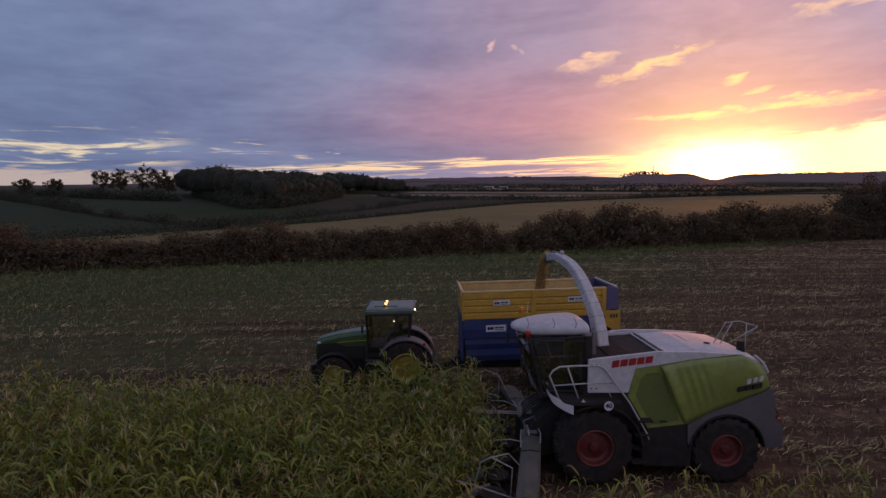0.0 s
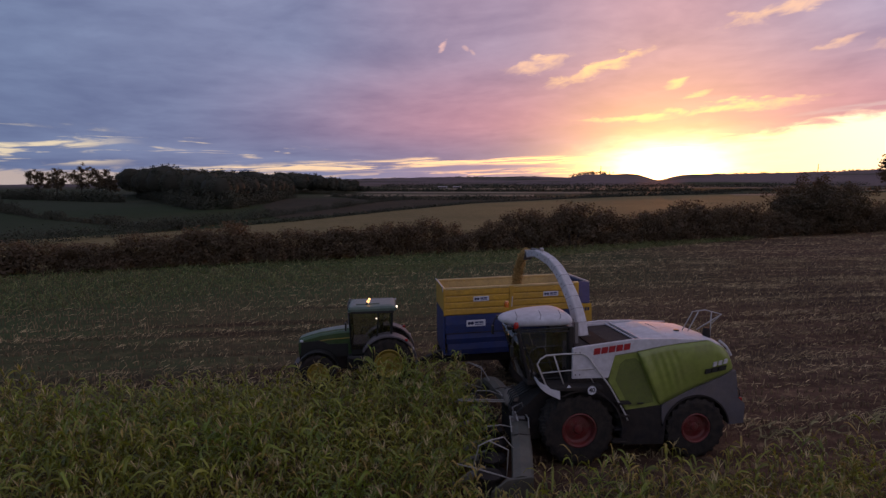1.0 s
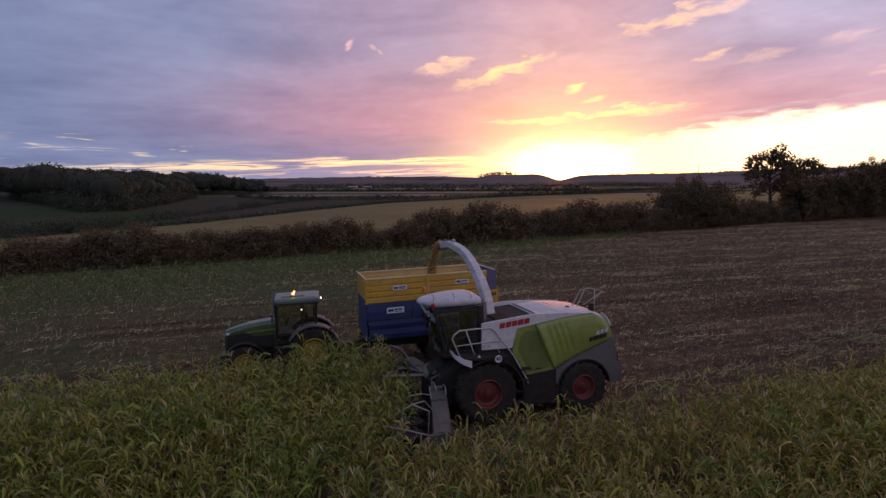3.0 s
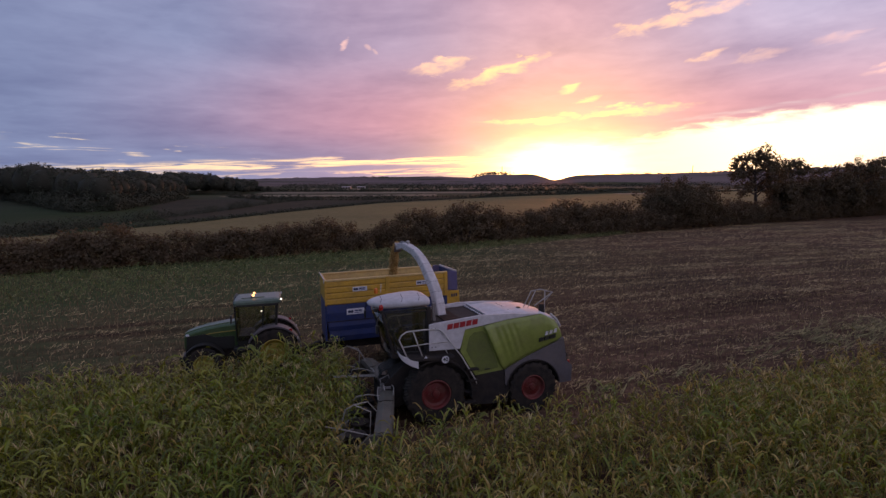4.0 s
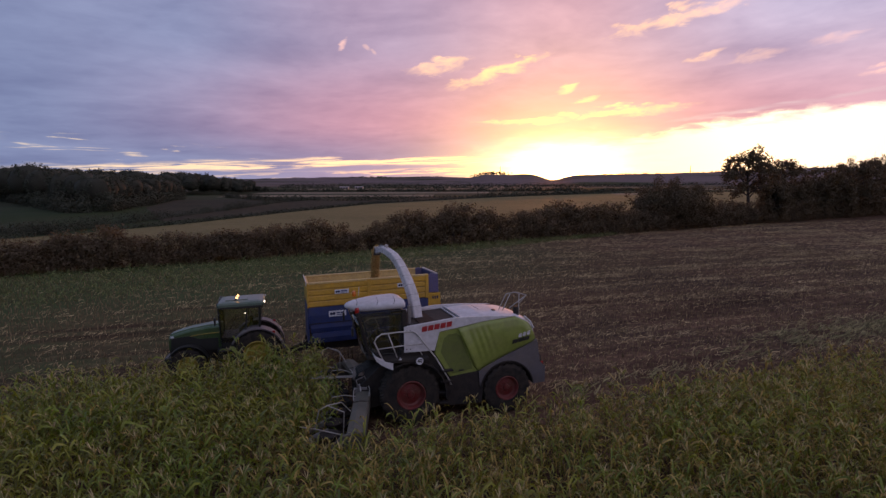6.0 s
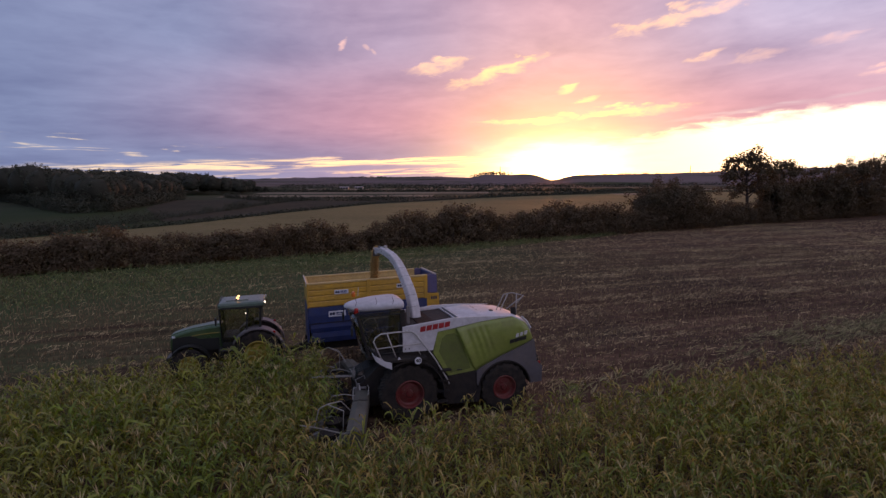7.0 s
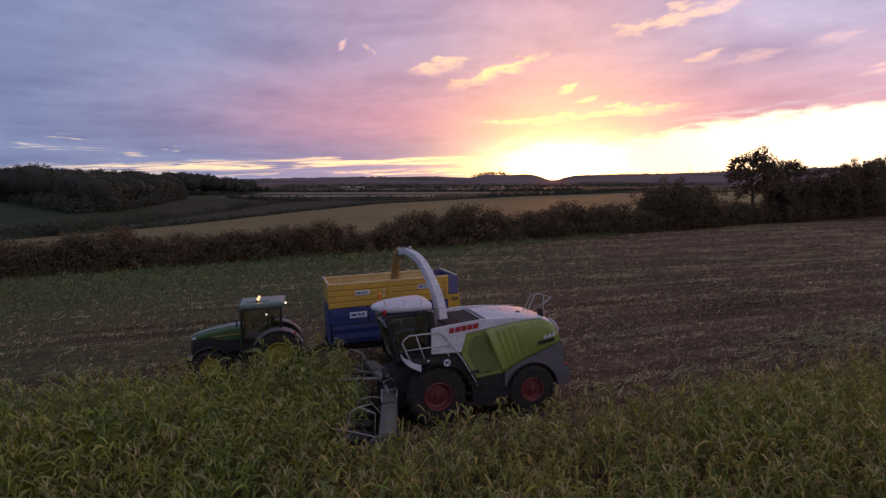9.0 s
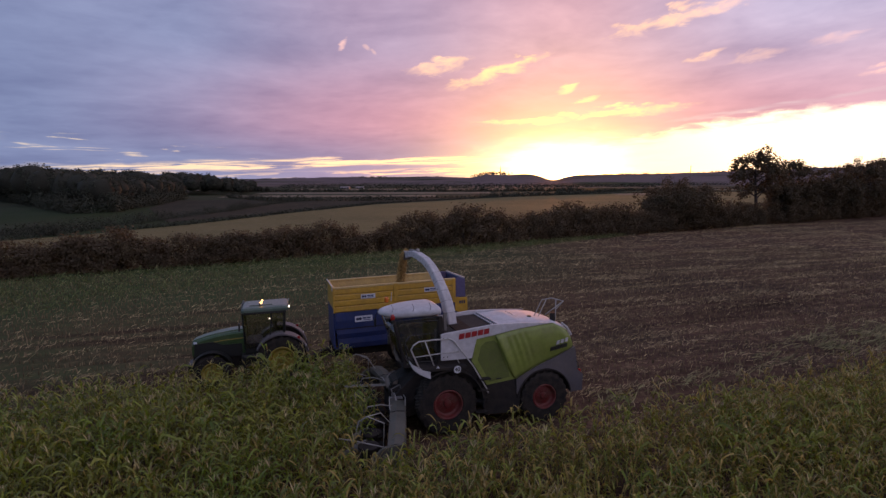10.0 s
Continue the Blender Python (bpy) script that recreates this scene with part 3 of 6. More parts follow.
RAIL = surface("galvanised_rail", rgb(0.48, 0.47, 0.45), rgb(0.38, 0.37, 0.35), rough=0.4, scale=6.0, bump=0.05)
TUBE = surface("scuffed_tube", rgb(0.36, 0.35, 0.32), rgb(0.26, 0.25, 0.23), rough=0.5, scale=5.0, bump=0.05, dust=0.3)
YELLOW = surface("yellow_paint", rgb(0.58, 0.330, 0.030), rgb(0.48, 0.280, 0.035), rough=0.45, scale=1.2, bump=0.05, dust=0.25)
CREAM = surface("faded_yellow_rail", rgb(0.62, 0.45, 0.17), rgb(0.50, 0.36, 0.15), rough=0.5, scale=2.5, bump=0.05, dust=0.2)
BLUE = surface("blue_paint", rgb(0.012, 0.032, 0.132), rgb(0.010, 0.026, 0.100), rough=0.55, scale=1.1, bump=0.05, dust=0.16)
VIOLET = surface("weathered_blue_paint", rgb(0.090, 0.080, 0.190), rgb(0.075, 0.070, 0.150), rough=0.5, scale=2.0, bump=0.05, dust=0.2)
DEERGREEN = surface("green_paint", rgb(0.030, 0.082, 0.020), rgb(0.024, 0.066, 0.017), rough=0.35, scale=1.2, bump=0.03, dust=0.20, coat=0.25)
ROOFGREEN = surface("roof_green_paint", rgb(0.072, 0.125, 0.096), rgb(0.060, 0.106, 0.082), rough=0.35, scale=1.5, bump=0.03, dust=0.20)
RIMYELLOW = surface("yellow_rim_paint", rgb(0.34, 0.255, 0.024), rgb(0.27, 0.20, 0.028), rough=0.45, scale=2.0, bump=0.05, dust=0.35)
LABEL = surface("white_sticker", rgb(0.66, 0.68, 0.72), rough=0.4, scale=6.0, bump=0.0)
INK = surface("dark_blue_ink", rgb(0.015, 0.025, 0.075), rough=0.5, scale=6.0, bump=0.0)
BLACK = surface("black_ink", rgb(0.012, 0.014, 0.012), rough=0.5, scale=6.0, bump=0.0)
LAMPRED = surface("red_lens", rgb(0.35, 0.015, 0.012), rough=0.2, scale=8.0, bump=0.0)
AMBER = surface("amber_lens", rgb(0.65, 0.16, 0.015), rough=0.2, scale=8.0, bump=0.0)
SEAT = surface("seat_fabric", rgb(0.035, 0.033, 0.032), rough=0.9, scale=20.0, bump=0.2)
SILAGE = surface("chopped_maize", rgb(0.46, 0.30, 0.10), rgb(0.36, 0.225, 0.075), rough=0.9, scale=5.0, bump=0.8, bump_scale=25.0)


def glass(name, tint):
    m = bpy.data.materials.new(name)
    m.use_nodes = True
    t = m.node_tree
    t.nodes.clear()
    n = Net(t)
    fres = n.math("ADD", n.node("ShaderNodeFresnel", {"IOR": 1.55}).outputs[0], 0.07)
    a = n.node("ShaderNodeBsdfTransparent", {"Color": (*tint, 1)}).outputs[0]
    b = n.node("ShaderNodeBsdfGlossy", {"Color": (0.9, 0.9, 0.9, 1), "Roughness": 0.06}).outputs[0]
    t.links.new(n.node("ShaderNodeMixShader", (fres, a, b)).outputs[0], n.node("ShaderNodeOutputMaterial").inputs[0])
    return m


def lamp_glow(name, colour, power):
    m = bpy.data.materials.new(name)
    m.use_nodes = True
    b = m.node_tree.nodes["Principled BSDF"]
    b.inputs["Base Color"].default_value = (*colour, 1)
    b.inputs["Emission Color"].default_value = (*colour, 1)
    b.inputs["Emission Strength"].default_value = power
    return m


GLASS = glass("tinted_glass", (0.84, 0.84, 0.82))
BEACON_LIT = lamp_glow("lit_beacon", (1.0, 0.52, 0.20), 2.8)
LAMP_LIT = lamp_glow("lit_lamp", (1.0, 0.88, 0.70), 2.0)


def shear(bm, k):
    for v in bm.verts:
        v.co.z += k * v.co.x
    return bm


def wheel(parent, x, y, z, r, width, rim_r, paint, side, rim_label):
    """A tractor wheel: a lugged tyre and a dished rim. side is -1 where the outside faces -y."""
    hub = part("wheel", lathe(bmesh.new(), [(0.16, -width * 0.18), (0.16, width * 0.18)], (0, 0, 0), 16), DARK, parent)
    hub.location = (x, y, z)
    h = width / 2
    prof = [(rim_r, -0.80), (rim_r * 1.12, -0.95), (r * 0.84, -1.0), (r * 0.93, -0.90), (r * 0.945, -0.62), (r * 0.95, -0.30), (r * 0.955, 0.0), (r * 0.95, 0.30), (r * 0.945, 0.62), (r * 0.93, 0.90), (r * 0.84, 1.0), (rim_r * 1.12, 0.95), (rim_r, 0.80)]
    seg, rings = 100, []
    for j in range(seg):
        ring = []
        for rr, hh in prof:
            lug = abs(hh) < 0.95 and rr > r * 0.9 and (j + int(round((1 - abs(hh)) * 3)) + (2 if hh > 0 else 0)) % 5 < 2
            a = 2 * math.pi * j / seg
            rr += r * 0.055 if lug else 0.0
            ring.append((rr * math.cos(a), hh * h, rr * math.sin(a)))
        rings.append(ring)
    bm = loft(bmesh.new(), rings + [rings[0]], False)
    bmesh.ops.remove_doubles(bm, verts=bm.verts, dist=1e-5)
    part("tyre", bm, RUBBER, hub, "worn black lugged tyre")
    o = side * h
    bm = bmesh.new()
    prof = [(0.02, o * 0.02), (rim_r * 1.05, o * 0.02), (rim_r * 1.06, o * 0.92), (rim_r * 1.0, o * 0.96), (rim_r * 0.93, o * 0.86), (rim_r * 0.88, o * 0.52), (rim_r * 0.84, o * 0.46), (rim_r * 0.74, o * 0.40), (rim_r * 0.55, o * 0.46), (rim_r * 0.36, o * 0.50), (0.02, o * 0.50)]
    lathe(bm, prof, (0, 0, 0), 40)
    for i in range(10):
        a = 2 * math.pi * i / 10
        lathe(bm, [(0.018, o * 0.40), (0.018, o * 0.56)], (rim_r * 0.46 * math.cos(a), 0, rim_r * 0.44 * math.sin(a)), 6)
    part("rim", bm, paint, hub, rim_label)
    part("hub_cap", lathe(bmesh.new(), [(rim_r * 0.30, o * 0.4), (rim_r * 0.29, o * 0.60), (rim_r * 0.22, o * 0.72), (0.02, o * 0.74)], (0, 0, 0), 24), paint, hub)
    return hub


def arc_guard(bm, cx, cz, r, a0, a1, y0, y1, thick=0.035, steps=18):
    """A curved mudguard over a wheel; angles in degrees from +x through +z."""
    out = []
    for i in range(steps + 1):
        a = radians(a0 + (a1 - a0) * i / steps)
        ring = []
        for rr, y in ((r, y0), (r + thick, y0), (r + thick, y1), (r, y1)):
            ring.append((cx + rr * math.cos(a), y, cz + rr * math.sin(a)))
        out.append(ring)
    return loft(bm, out)


def words(text, size, material, parent, name, m, bold=0.0):
    c = bpy.data.curves.new(name, "FONT")
    c.body, c.size, c.extrude, c.offset, c.align_x, c.align_y = text, size, 0.003, bold, "CENTER", "CENTER"
    tmp = bpy.data.objects.new(name, c)
    scene.collection.objects.link(tmp)
    dg = bpy.context.evaluated_depsgraph_get()
    me = bpy.data.meshes.new_from_object(tmp.evaluated_get(dg))
    bpy.data.objects.remove(tmp)
    me.materials.clear()
    me.materials.append(material)
    ob = new(name, me)
    ob.parent, ob.matrix_local = parent, m
    return ob


# ---------------------------------------------------------------- forage harvester
def build_harvester():
    H = thing("forage_harvester", pose(0, 0.22, 0, -2.0) @ pose(0, 1.2, 0), "lime green and white forage harvester with red wheel rims, cutting maize", "harvester")
    for s in (-1, 1):
        wheel(H, 0.05, s * 1.01, 0.91, 0.90, 0.62, 0.41, RED, s, "dusty red front rim")
        wheel(H, 3.1, s * 1.02, 0.79, 0.78, 0.50, 0.36, RED, s, "dusty red rear rim")
    part("front_axle", tube(bmesh.new(), [(0, -0.9, 0.9), (0, 0.9, 0.9)], 0.16, 12), DARK, H)
    part("rear_axle", tube(bmesh.new(), [(3.1, -0.9, 0.74), (3.1, 0.9, 0.74)], 0.12, 12), DARK, H)
    # chassis between the wheels
    part("chassis", box(box(bmesh.new(), (1.75, 0, 1.0), (4.6, 1.5, 0.9), 0.06), (1.75, 0, 1.75), (3.9, 2.2, 1.0), 0.05), DARK, H, "dark dusty chassis")
    core = [(0.05, 1.5), (0.05, 2.9), (1.70, 3.0), (3.5, 2.95), (3.85, 2.7), (4.05, 2.2), (4.15, 1.45)]
    part("engine_bay", prism(bmesh.new(), core, -1.13, 0.92), DARK, H)
    for s in (-1, 1):
        y = lambda a: a if s < 0 else -a - 0.22
        # dark lower skirt
        part("side_skirt", prism(bmesh.new(), [(1.18, 0.44), (2.28, 0.40), (2.34, 1.0), (2.20, 1.44), (1.26, 1.34), (1.14, 1.10)], y(-1.20), y(-1.08), 0.02), DARK, H, "dark brown dusty side skirt")
        # grey rear quarter with its wheel arch
        arch = [(3.1 + 0.87 * math.cos(radians(a)), 0.76 + 0.87 * math.sin(radians(a))) for a in range(170, 4, -10)]
        rear = [(2.19, 1.0), (2.18, 1.42), (2.9, 1.76), (4.12, 2.23), (4.22, 1.52), (4.40, 1.36), (4.38, 0.86), (3.98, 0.84)] + arch[::-1]
        part("rear_quarter", prism(bmesh.new(), rear, y(-1.24), y(-1.12), 0.0), GREY, H, "slate grey plastic rear quarter")
        part("rear_mudguard", arc_guard(bmesh.new(), 3.1, 0.76, 0.86, 8, 172, y(-1.27), y(-0.86)), DARK, H)
        # recessed lime front panel
        panel = part("front_panel", prism(bmesh.new(), [(0.80, 2.08), (0.94, 2.71), (1.56, 2.79), (1.66, 2.60), (2.06, 1.64), (2.17, 1.42), (1.26, 1.33)], y(-1.20), y(-1.10), 0.012), LIME, H, "lime green front side panel")
        # inset coloured darker, standing in for shade in the panel's recess
        part("shade_inset", prism(bmesh.new(), [(0.98, 2.10), (1.08, 2.50), (1.22, 2.62), (1.48, 2.64), (1.62, 2.52), (1.94, 1.68), (1.98, 1.50), (1.34, 1.42)], y(-1.206), y(-1.19), 0.004), LIME_SHADE, panel, "lime inset coloured darker for the shade of its recess")
        part("panel_handle", box(bmesh.new(), (1.62, y(-1.235), 1.50), (0.16, 0.03, 0.035), 0.008), BLACK, panel)
        # bulged lime side panel: rows from top edge to bottom edge
        bm = bmesh.new()
        nu, nv = 56, 10
        rows_ = []
        for i in range(nu + 1):
            q = i / nu
            xt, xb = 1.52 + q * (3.86 - 1.52), 2.04 + q * (4.13 - 2.04)
            zt = float(np.interp(xt, [1.52, 2.3, 3.4, 3.86], [2.78, 2.92, 3.01, 2.78]))
            zb = float(np.interp(xb, [2.04, 2.17, 2.9, 4.13], [1.56, 1.42, 1.76, 2.23]))
            groove = 0.028 * sum(math.exp(-((q - g) / 0.020) ** 2) for g in (0.13, 0.21, 0.29, 0.37))
            row = []
            for j in range(nv + 1):
                p = j / nv
                bulge = 0.11 * math.sin(math.pi * min(p * 0.80 + 0.16, 1.0)) + 0.05 * math.exp(-((q - 0.03) / 0.05) ** 2)
                bulge -= 0.10 * max(0.0, (q - 0.86) / 0.14) ** 2 + groove * max(0.0, min(1.0, (p - 0.04) * 8, (0.84 - p) * 5))
                row.append((xt + (xb - xt) * p ** 1.0, y(-1.18 - bulge), zt + (zb - zt) * p - (0.06 if s > 0 and j == 0 else 0.0)))
            rows_.append(row)
        vs = [[bm.verts.new(p) for p in row] for row in rows_]
        inner = [[bm.verts.new((p[0], y(-1.08), p[2])) for p in row] for row in rows_]
        for i in range(nu):
            for j in range(nv):
                bm.faces.new((vs[i][j], vs[i + 1][j], vs[i + 1][j + 1], vs[i][j + 1]))
        for i in range(nu):
            for j in (0, nv):
                bm.faces.new((vs[i][j], vs[i + 1][j], inner[i + 1][j], inner[i][j]))
        for j in range(nv):
            for i in (0, nu):
                bm.faces.new((vs[i][j], vs[i][j + 1], inner[i][j + 1], inner[i][j]))
        bulge_panel = part("side_panel", bm, LIME, H, "bulged lime green engine side panel", True)
        # white name plate side
        plate = part("white_side", prism(bmesh.new(), [(-0.12, 2.18), (-0.12, 2.93), (0.02, 2.96), (1.43, 3.11), (2.3, 3.10), (3.4, 3.03), (2.3, 2.93), (1.5, 2.80), (0.95, 2.72), (0.80, 2.17)], y(-1.21), y(-1.13), 0.015), WHITE, H, "white side plate with red lettering shapes")
        for bx in (-0.05, 0.06):
            for bz in (2.28, 2.82):
                part("bolt", lathe(bmesh.new(), [(0.016, y(-1.222)), (0.016, y(-1.20))], (bx, 0, bz), 8), DARK, H)
        # maker's name as plain red shapes, model as bars
        for k in range(5):
            x0 = 0.40 + k * 0.19
            z0 = 2.755 + k * 0.022
            part("name_shape", prism(bmesh.new(), [(x0, z0), (x0 + 0.16, z0 + 0.02), (x0 + 0.18, z0 + 0.175), (x0 + 0.02, z0 + 0.155)], y(-1.222), y(-1.205)), LETTER_RED, plate, "red block of the maker's name")
        for k, (x0, x1, z0, z1, mt) in enumerate(((3.46, 3.55, 2.37, 2.48, WHITE), (3.60, 3.69, 2.40, 2.51, WHITE), (3.74, 3.83, 2.43, 2.54, WHITE), (3.26, 3.40, 2.19, 2.30, BLACK), (3.43, 3.57, 2.22, 2.33, BLACK), (3.60, 3.80, 2.25, 2.36, BLACK))):
            yy = y(-1.282) if k < 3 else y(-1.286)
            part("model_bar", prism(bmesh.new(), [(x0, z0), (x1, z0 + 0.16 * (x1 - x0)), (x1 + 0.02, z1 + 0.16 * (x1 - x0)), (x0 + 0.02, z1)], yy - 0.022, yy + 0.022), mt, bulge_panel)
        # fender and platform over the front wheel
        part("front_mudguard", arc_guard(bmesh.new(), 0.05, 0.91, 1.02, -8, 118, y(-1.44), y(-0.80), 0.04), DARK, H, "dark front mudguard")
        part("platform", box(bmesh.new(), (-0.10, y(-1.17), 2.02), (1.30, 0.62, 0.09), 0.02), DARK, H)
        lip = [(-1.04, y(-1.36), 2.24), (-0.98, y(-1.40), 2.14), (-0.86, y(-1.44), 2.07), (-0.70, y(-1.47), 2.01), (-0.52, y(-1.49), 1.96)]
        bm = bmesh.new()
        loft(bm, [[(a, b - 0.02, c - 0.05 - 0.03 * i), (a, b + 0.25, c - 0.04 - 0.03 * i), (a, b + 0.25, c + 0.02), (a, b - 0.02, c + 0.03)] for i, (a, b, c) in enumerate(lip)])
        part("platform_lip", bm, WHITE, H, "pale curved front edge of the platform")
        # hand rails
        rails = (("handrail", [(-0.78, -1.22, 2.06), (-1.0, -1.22, 2.58), (-0.93, -1.22, 2.70), (-0.78, -1.22, 2.79), (-0.3, -1.22, 2.81), (0.12, -1.22, 2.80), (0.24, -1.24, 2.74), (0.80, -1.30, 1.98), (1.22, -1.32, 1.24), (1.26, -1.32, 1.12)], 0.021),
                 ("midrail", [(-0.89, -1.22, 2.36), (-0.2, -1.22, 2.40), (0.42, -1.22, 2.41)], 0.016), ("rail_post", [(-0.60, -1.22, 2.80), (-0.34, -1.22, 2.06)], 0.018),
                 ("rail_post", [(0.06, -1.10, 2.42), (0.14, -1.10, 2.62), (0.30, -1.12, 2.66), (0.46, -1.14, 2.60), (0.62, -1.18, 2.34)], 0.013), ("rail_post", [(0.16, -1.16, 2.56), (0.42, -1.20, 2.06)], 0.014))
        for nm, pts, r in rails:
            part(nm, tube(bmesh.new(), [(a, y(b), c) for a, b, c in pts], r, 8), RAIL, H, "pale steel handrail", True)
        for k in range(4):
            part("ladder_step", box(bmesh.new(), (1.05 + 0.03 * k, y(-1.28), 0.60 + 0.32 * k), (0.36, 0.22, 0.04), 0.008), DARK, H)
        disc = part("speed_disc", lathe(bmesh.new(), [(0.105, y(-1.512)), (0.105, y(-1.50))], (0.26, 0, 1.985), 28), LABEL, H, "round white speed sign")
        part("speed_ring", lathe(bmesh.new(), [(0.118, y(-1.508)), (0.118, y(-1.495))], (0.26, 0, 1.985), 28), BLACK, disc)
        if s < 0:
            words("40", 0.15, BLACK, disc, "speed_number", Matrix.Translation((0.26, -1.514, 1.985)) @ Euler((radians(90), 0, 0)).to_matrix().to_4x4(), 0.004)
        part("sign_bracket", box(bmesh.new(), (0.30, y(-1.46), 1.97), (0.10, 0.07, 0.14), 0.01), GREY, H)
        part("warning_triangle", prism(bmesh.new(), [(-0.35, 2.05), (-0.24, 2.05), (-0.295, 2.13)], y(-1.475), y(-1.46)), LABEL, H)
        part("tail_lamp", box(bmesh.new(), (4.30, y(-1.19), 1.46), (0.07, 0.07, 0.12), 0.02), LAMPRED, H, "red tail lamp")
        part("rear_handle", tube(bmesh.new(), [(4.17, y(-1.245), 1.78), (4.20, y(-1.28), 1.74), (4.22, y(-1.28), 1.58), (4.20, y(-1.245), 1.54)], 0.014, 6), BLACK, H)
    # white hood over the engine
    def hood_ring(x, ze, zc, w):
        f = w - 0.22
        return [(x, (w if a < 0 else f) * math.sin(a), ze + (zc - ze) * math.cos(a) ** 0.8 if math.cos(a) > 1e-6 else ze) for a in [radians(d) for d in range(-90, 91, 12)]] + [(x, f, ze - 0.1), (x, -w, ze - 0.1)]
    part("hood", loft(bmesh.new(), [hood_ring(*q) for q in ((1.78, 3.0, 3.05, 1.14), (2.0, 3.01, 3.09, 1.14), (2.35, 3.02, 3.13, 1.14), (3.0, 3.0, 3.10, 1.14), (3.55, 2.95, 3.02, 1.13), (3.80, 2.82, 2.93, 1.13), (4.0, 2.58, 2.78, 1.14), (4.08, 2.3, 2.5, 1.12))]), WHITE, H, "white crowned engine hood")
    part("hood_bar", box(bmesh.new(), (1.72, -0.11, 3.04), (0.05, 2.08, 0.05), 0.01), WHITE, H)
    part("hood_bar", box(bmesh.new(), (1.60, -0.11, 3.02), (0.04, 2.08, 0.04), 0.01), WHITE, H)
    part("air_screen", box(bmesh.new(), (1.05, -0.11, 2.93), (1.25, 1.98, 0.05), 0.01), SCREEN, H, "dark rusty screen deck behind the spout")
    part("far_deck_edge", box(bmesh.new(), (0.95, 0.92, 2.99), (1.6, 0.06, 0.10), 0.015), WHITE, H)
    part("filler_cap", lathe(bmesh.new(), [(0.075, 0.0), (0.07, 0.05), (0.03, 0.06)], (2.95, -0.45, 3.07), 16, "z"), BLACK, H, "black filler cap")
    part("hood_seam", tube(bmesh.new(), [(2.52, -1.10, 3.055), (2.52, -0.7, 3.10), (2.52, 0.0, 3.128), (2.52, 0.4, 3.118)], 0.005, 5), RUBBER, H)
    part("rear_door", prism(bmesh.new(), [(3.98, 2.3), (4.10, 2.32), (4.20, 1.5), (4.12, 1.4)], -1.12, 0.90, 0.02), GREY, H, "grey rear door")
    part("bumper", box(bmesh.new(), (4.28, -0.11, 1.05), (0.24, 2.08, 0.42), 0.05), GREY, H)
    part("hitch", box(bmesh.new(), (4.45, 0, 0.72), (0.3, 0.3, 0.2), 0.03), STEEL, H)
    part("exhaust", lathe(bmesh.new(), [(0.085, 0.0), (0.095, 0.05), (0.085, 0.26), (0.07, 0.30)], (3.62, -0.72, 2.92), 18, "z"), DARK, H, "dark stub exhaust")
    for pts in ([(3.70, -0.75, 2.92), (3.71, -0.75, 3.30), (3.72, -0.75, 3.62)], [(3.20, -0.30, 3.06), (3.42, -0.40, 3.58), (3.64, -0.60, 3.66), (3.90, -0.90, 3.60), (3.74, -0.75, 3.34)],
                [(3.30, -0.40, 3.06), (3.52, -0.50, 3.60)], [(3.46, -0.55, 3.14), (3.90, -0.90, 3.60)]):
        part("rear_rail", tube(bmesh.new(), pts, 0.014, 7), RAIL, H, "bare steel rail by the exhaust", True)
    part("tail_trim", tube(bmesh.new(), [(3.72, -1.12, 2.98), (3.90, -1.15, 2.82), (4.02, -1.17, 2.60)], 0.03, 8), WHITE, H)
    # cab
    fr = lambda z: -1.06 - 0.36 * (z - 2.0) / 1.36
    part("cab_floor", box(bmesh.new(), (-0.52, 0, 2.0), (1.24, 1.7, 0.12), 0.03), DARK, H)
    part("cab_rear_wall", box(bmesh.new(), (-0.02, 0, 2.65), (0.10, 1.66, 1.35), 0.03), GREY, H)
    for s in (-1, 1):
        part("front_pillar", tube(bmesh.new(), [(fr(2.0), s * 0.80, 2.02), (fr(2.7), s * 0.83, 2.7), (fr(3.36), s * 0.86, 3.38)], 0.045, 8), DARK, H)
        part("rear_pillar", box(bmesh.new(), (-0.04, s * 0.84, 2.70), (0.13, 0.10, 1.36), 0.02), DARK, H)
        part("door_frame", tube(bmesh.new(), [(fr(2.1) + 0.12, s * 0.85, 2.10), (fr(3.30) + 0.1, s * 0.87, 3.28), (-0.12, s * 0.87, 3.28), (-0.12, s * 0.85, 2.10)], 0.022, 6, True), BLACK, H)
        part("side_window", prism(bmesh.new(), [(fr(2.08) + 0.03, 2.08), (fr(3.33) + 0.03, 3.33), (-0.10, 3.33), (-0.10, 2.08)], s * 0.83, s * 0.838), GLASS, H, "dark tinted cab window").visible_shadow = False
        arm = part("mirror_arm", tube(bmesh.new(), [(-1.36, s * 0.86, 3.30), (-1.56, s * 1.05, 3.22), (-1.60, s * 1.12, 3.02)], 0.016, 6), BLACK, H)
        part("mirror", box(bmesh.new(), (-1.60, s * 1.12, 2.90), (0.06, 0.16, 0.26), 0.03), BLACK, arm)
        part("work_light", box(bmesh.new(), (-1.55, s * 0.62, 3.36), (0.10, 0.18, 0.10), 0.02), BLACK, H)
    bm = bmesh.new()
    loft(bm, [[(fr(z) - 0.16 * (1 - (q / 0.8) ** 2), q, z) for q in (-0.8, -0.5, -0.2, 0.2, 0.5, 0.8)] + [(fr(z) - 0.16 * (1 - (q / 0.8) ** 2) + 0.012, q, z) for q in (0.8, 0.5, 0.2, -0.2, -0.5, -0.8)] for z in (2.04, 2.7, 3.36)])
    part("windscreen", bm, GLASS, H, "curved dark windscreen", True).visible_shadow = False
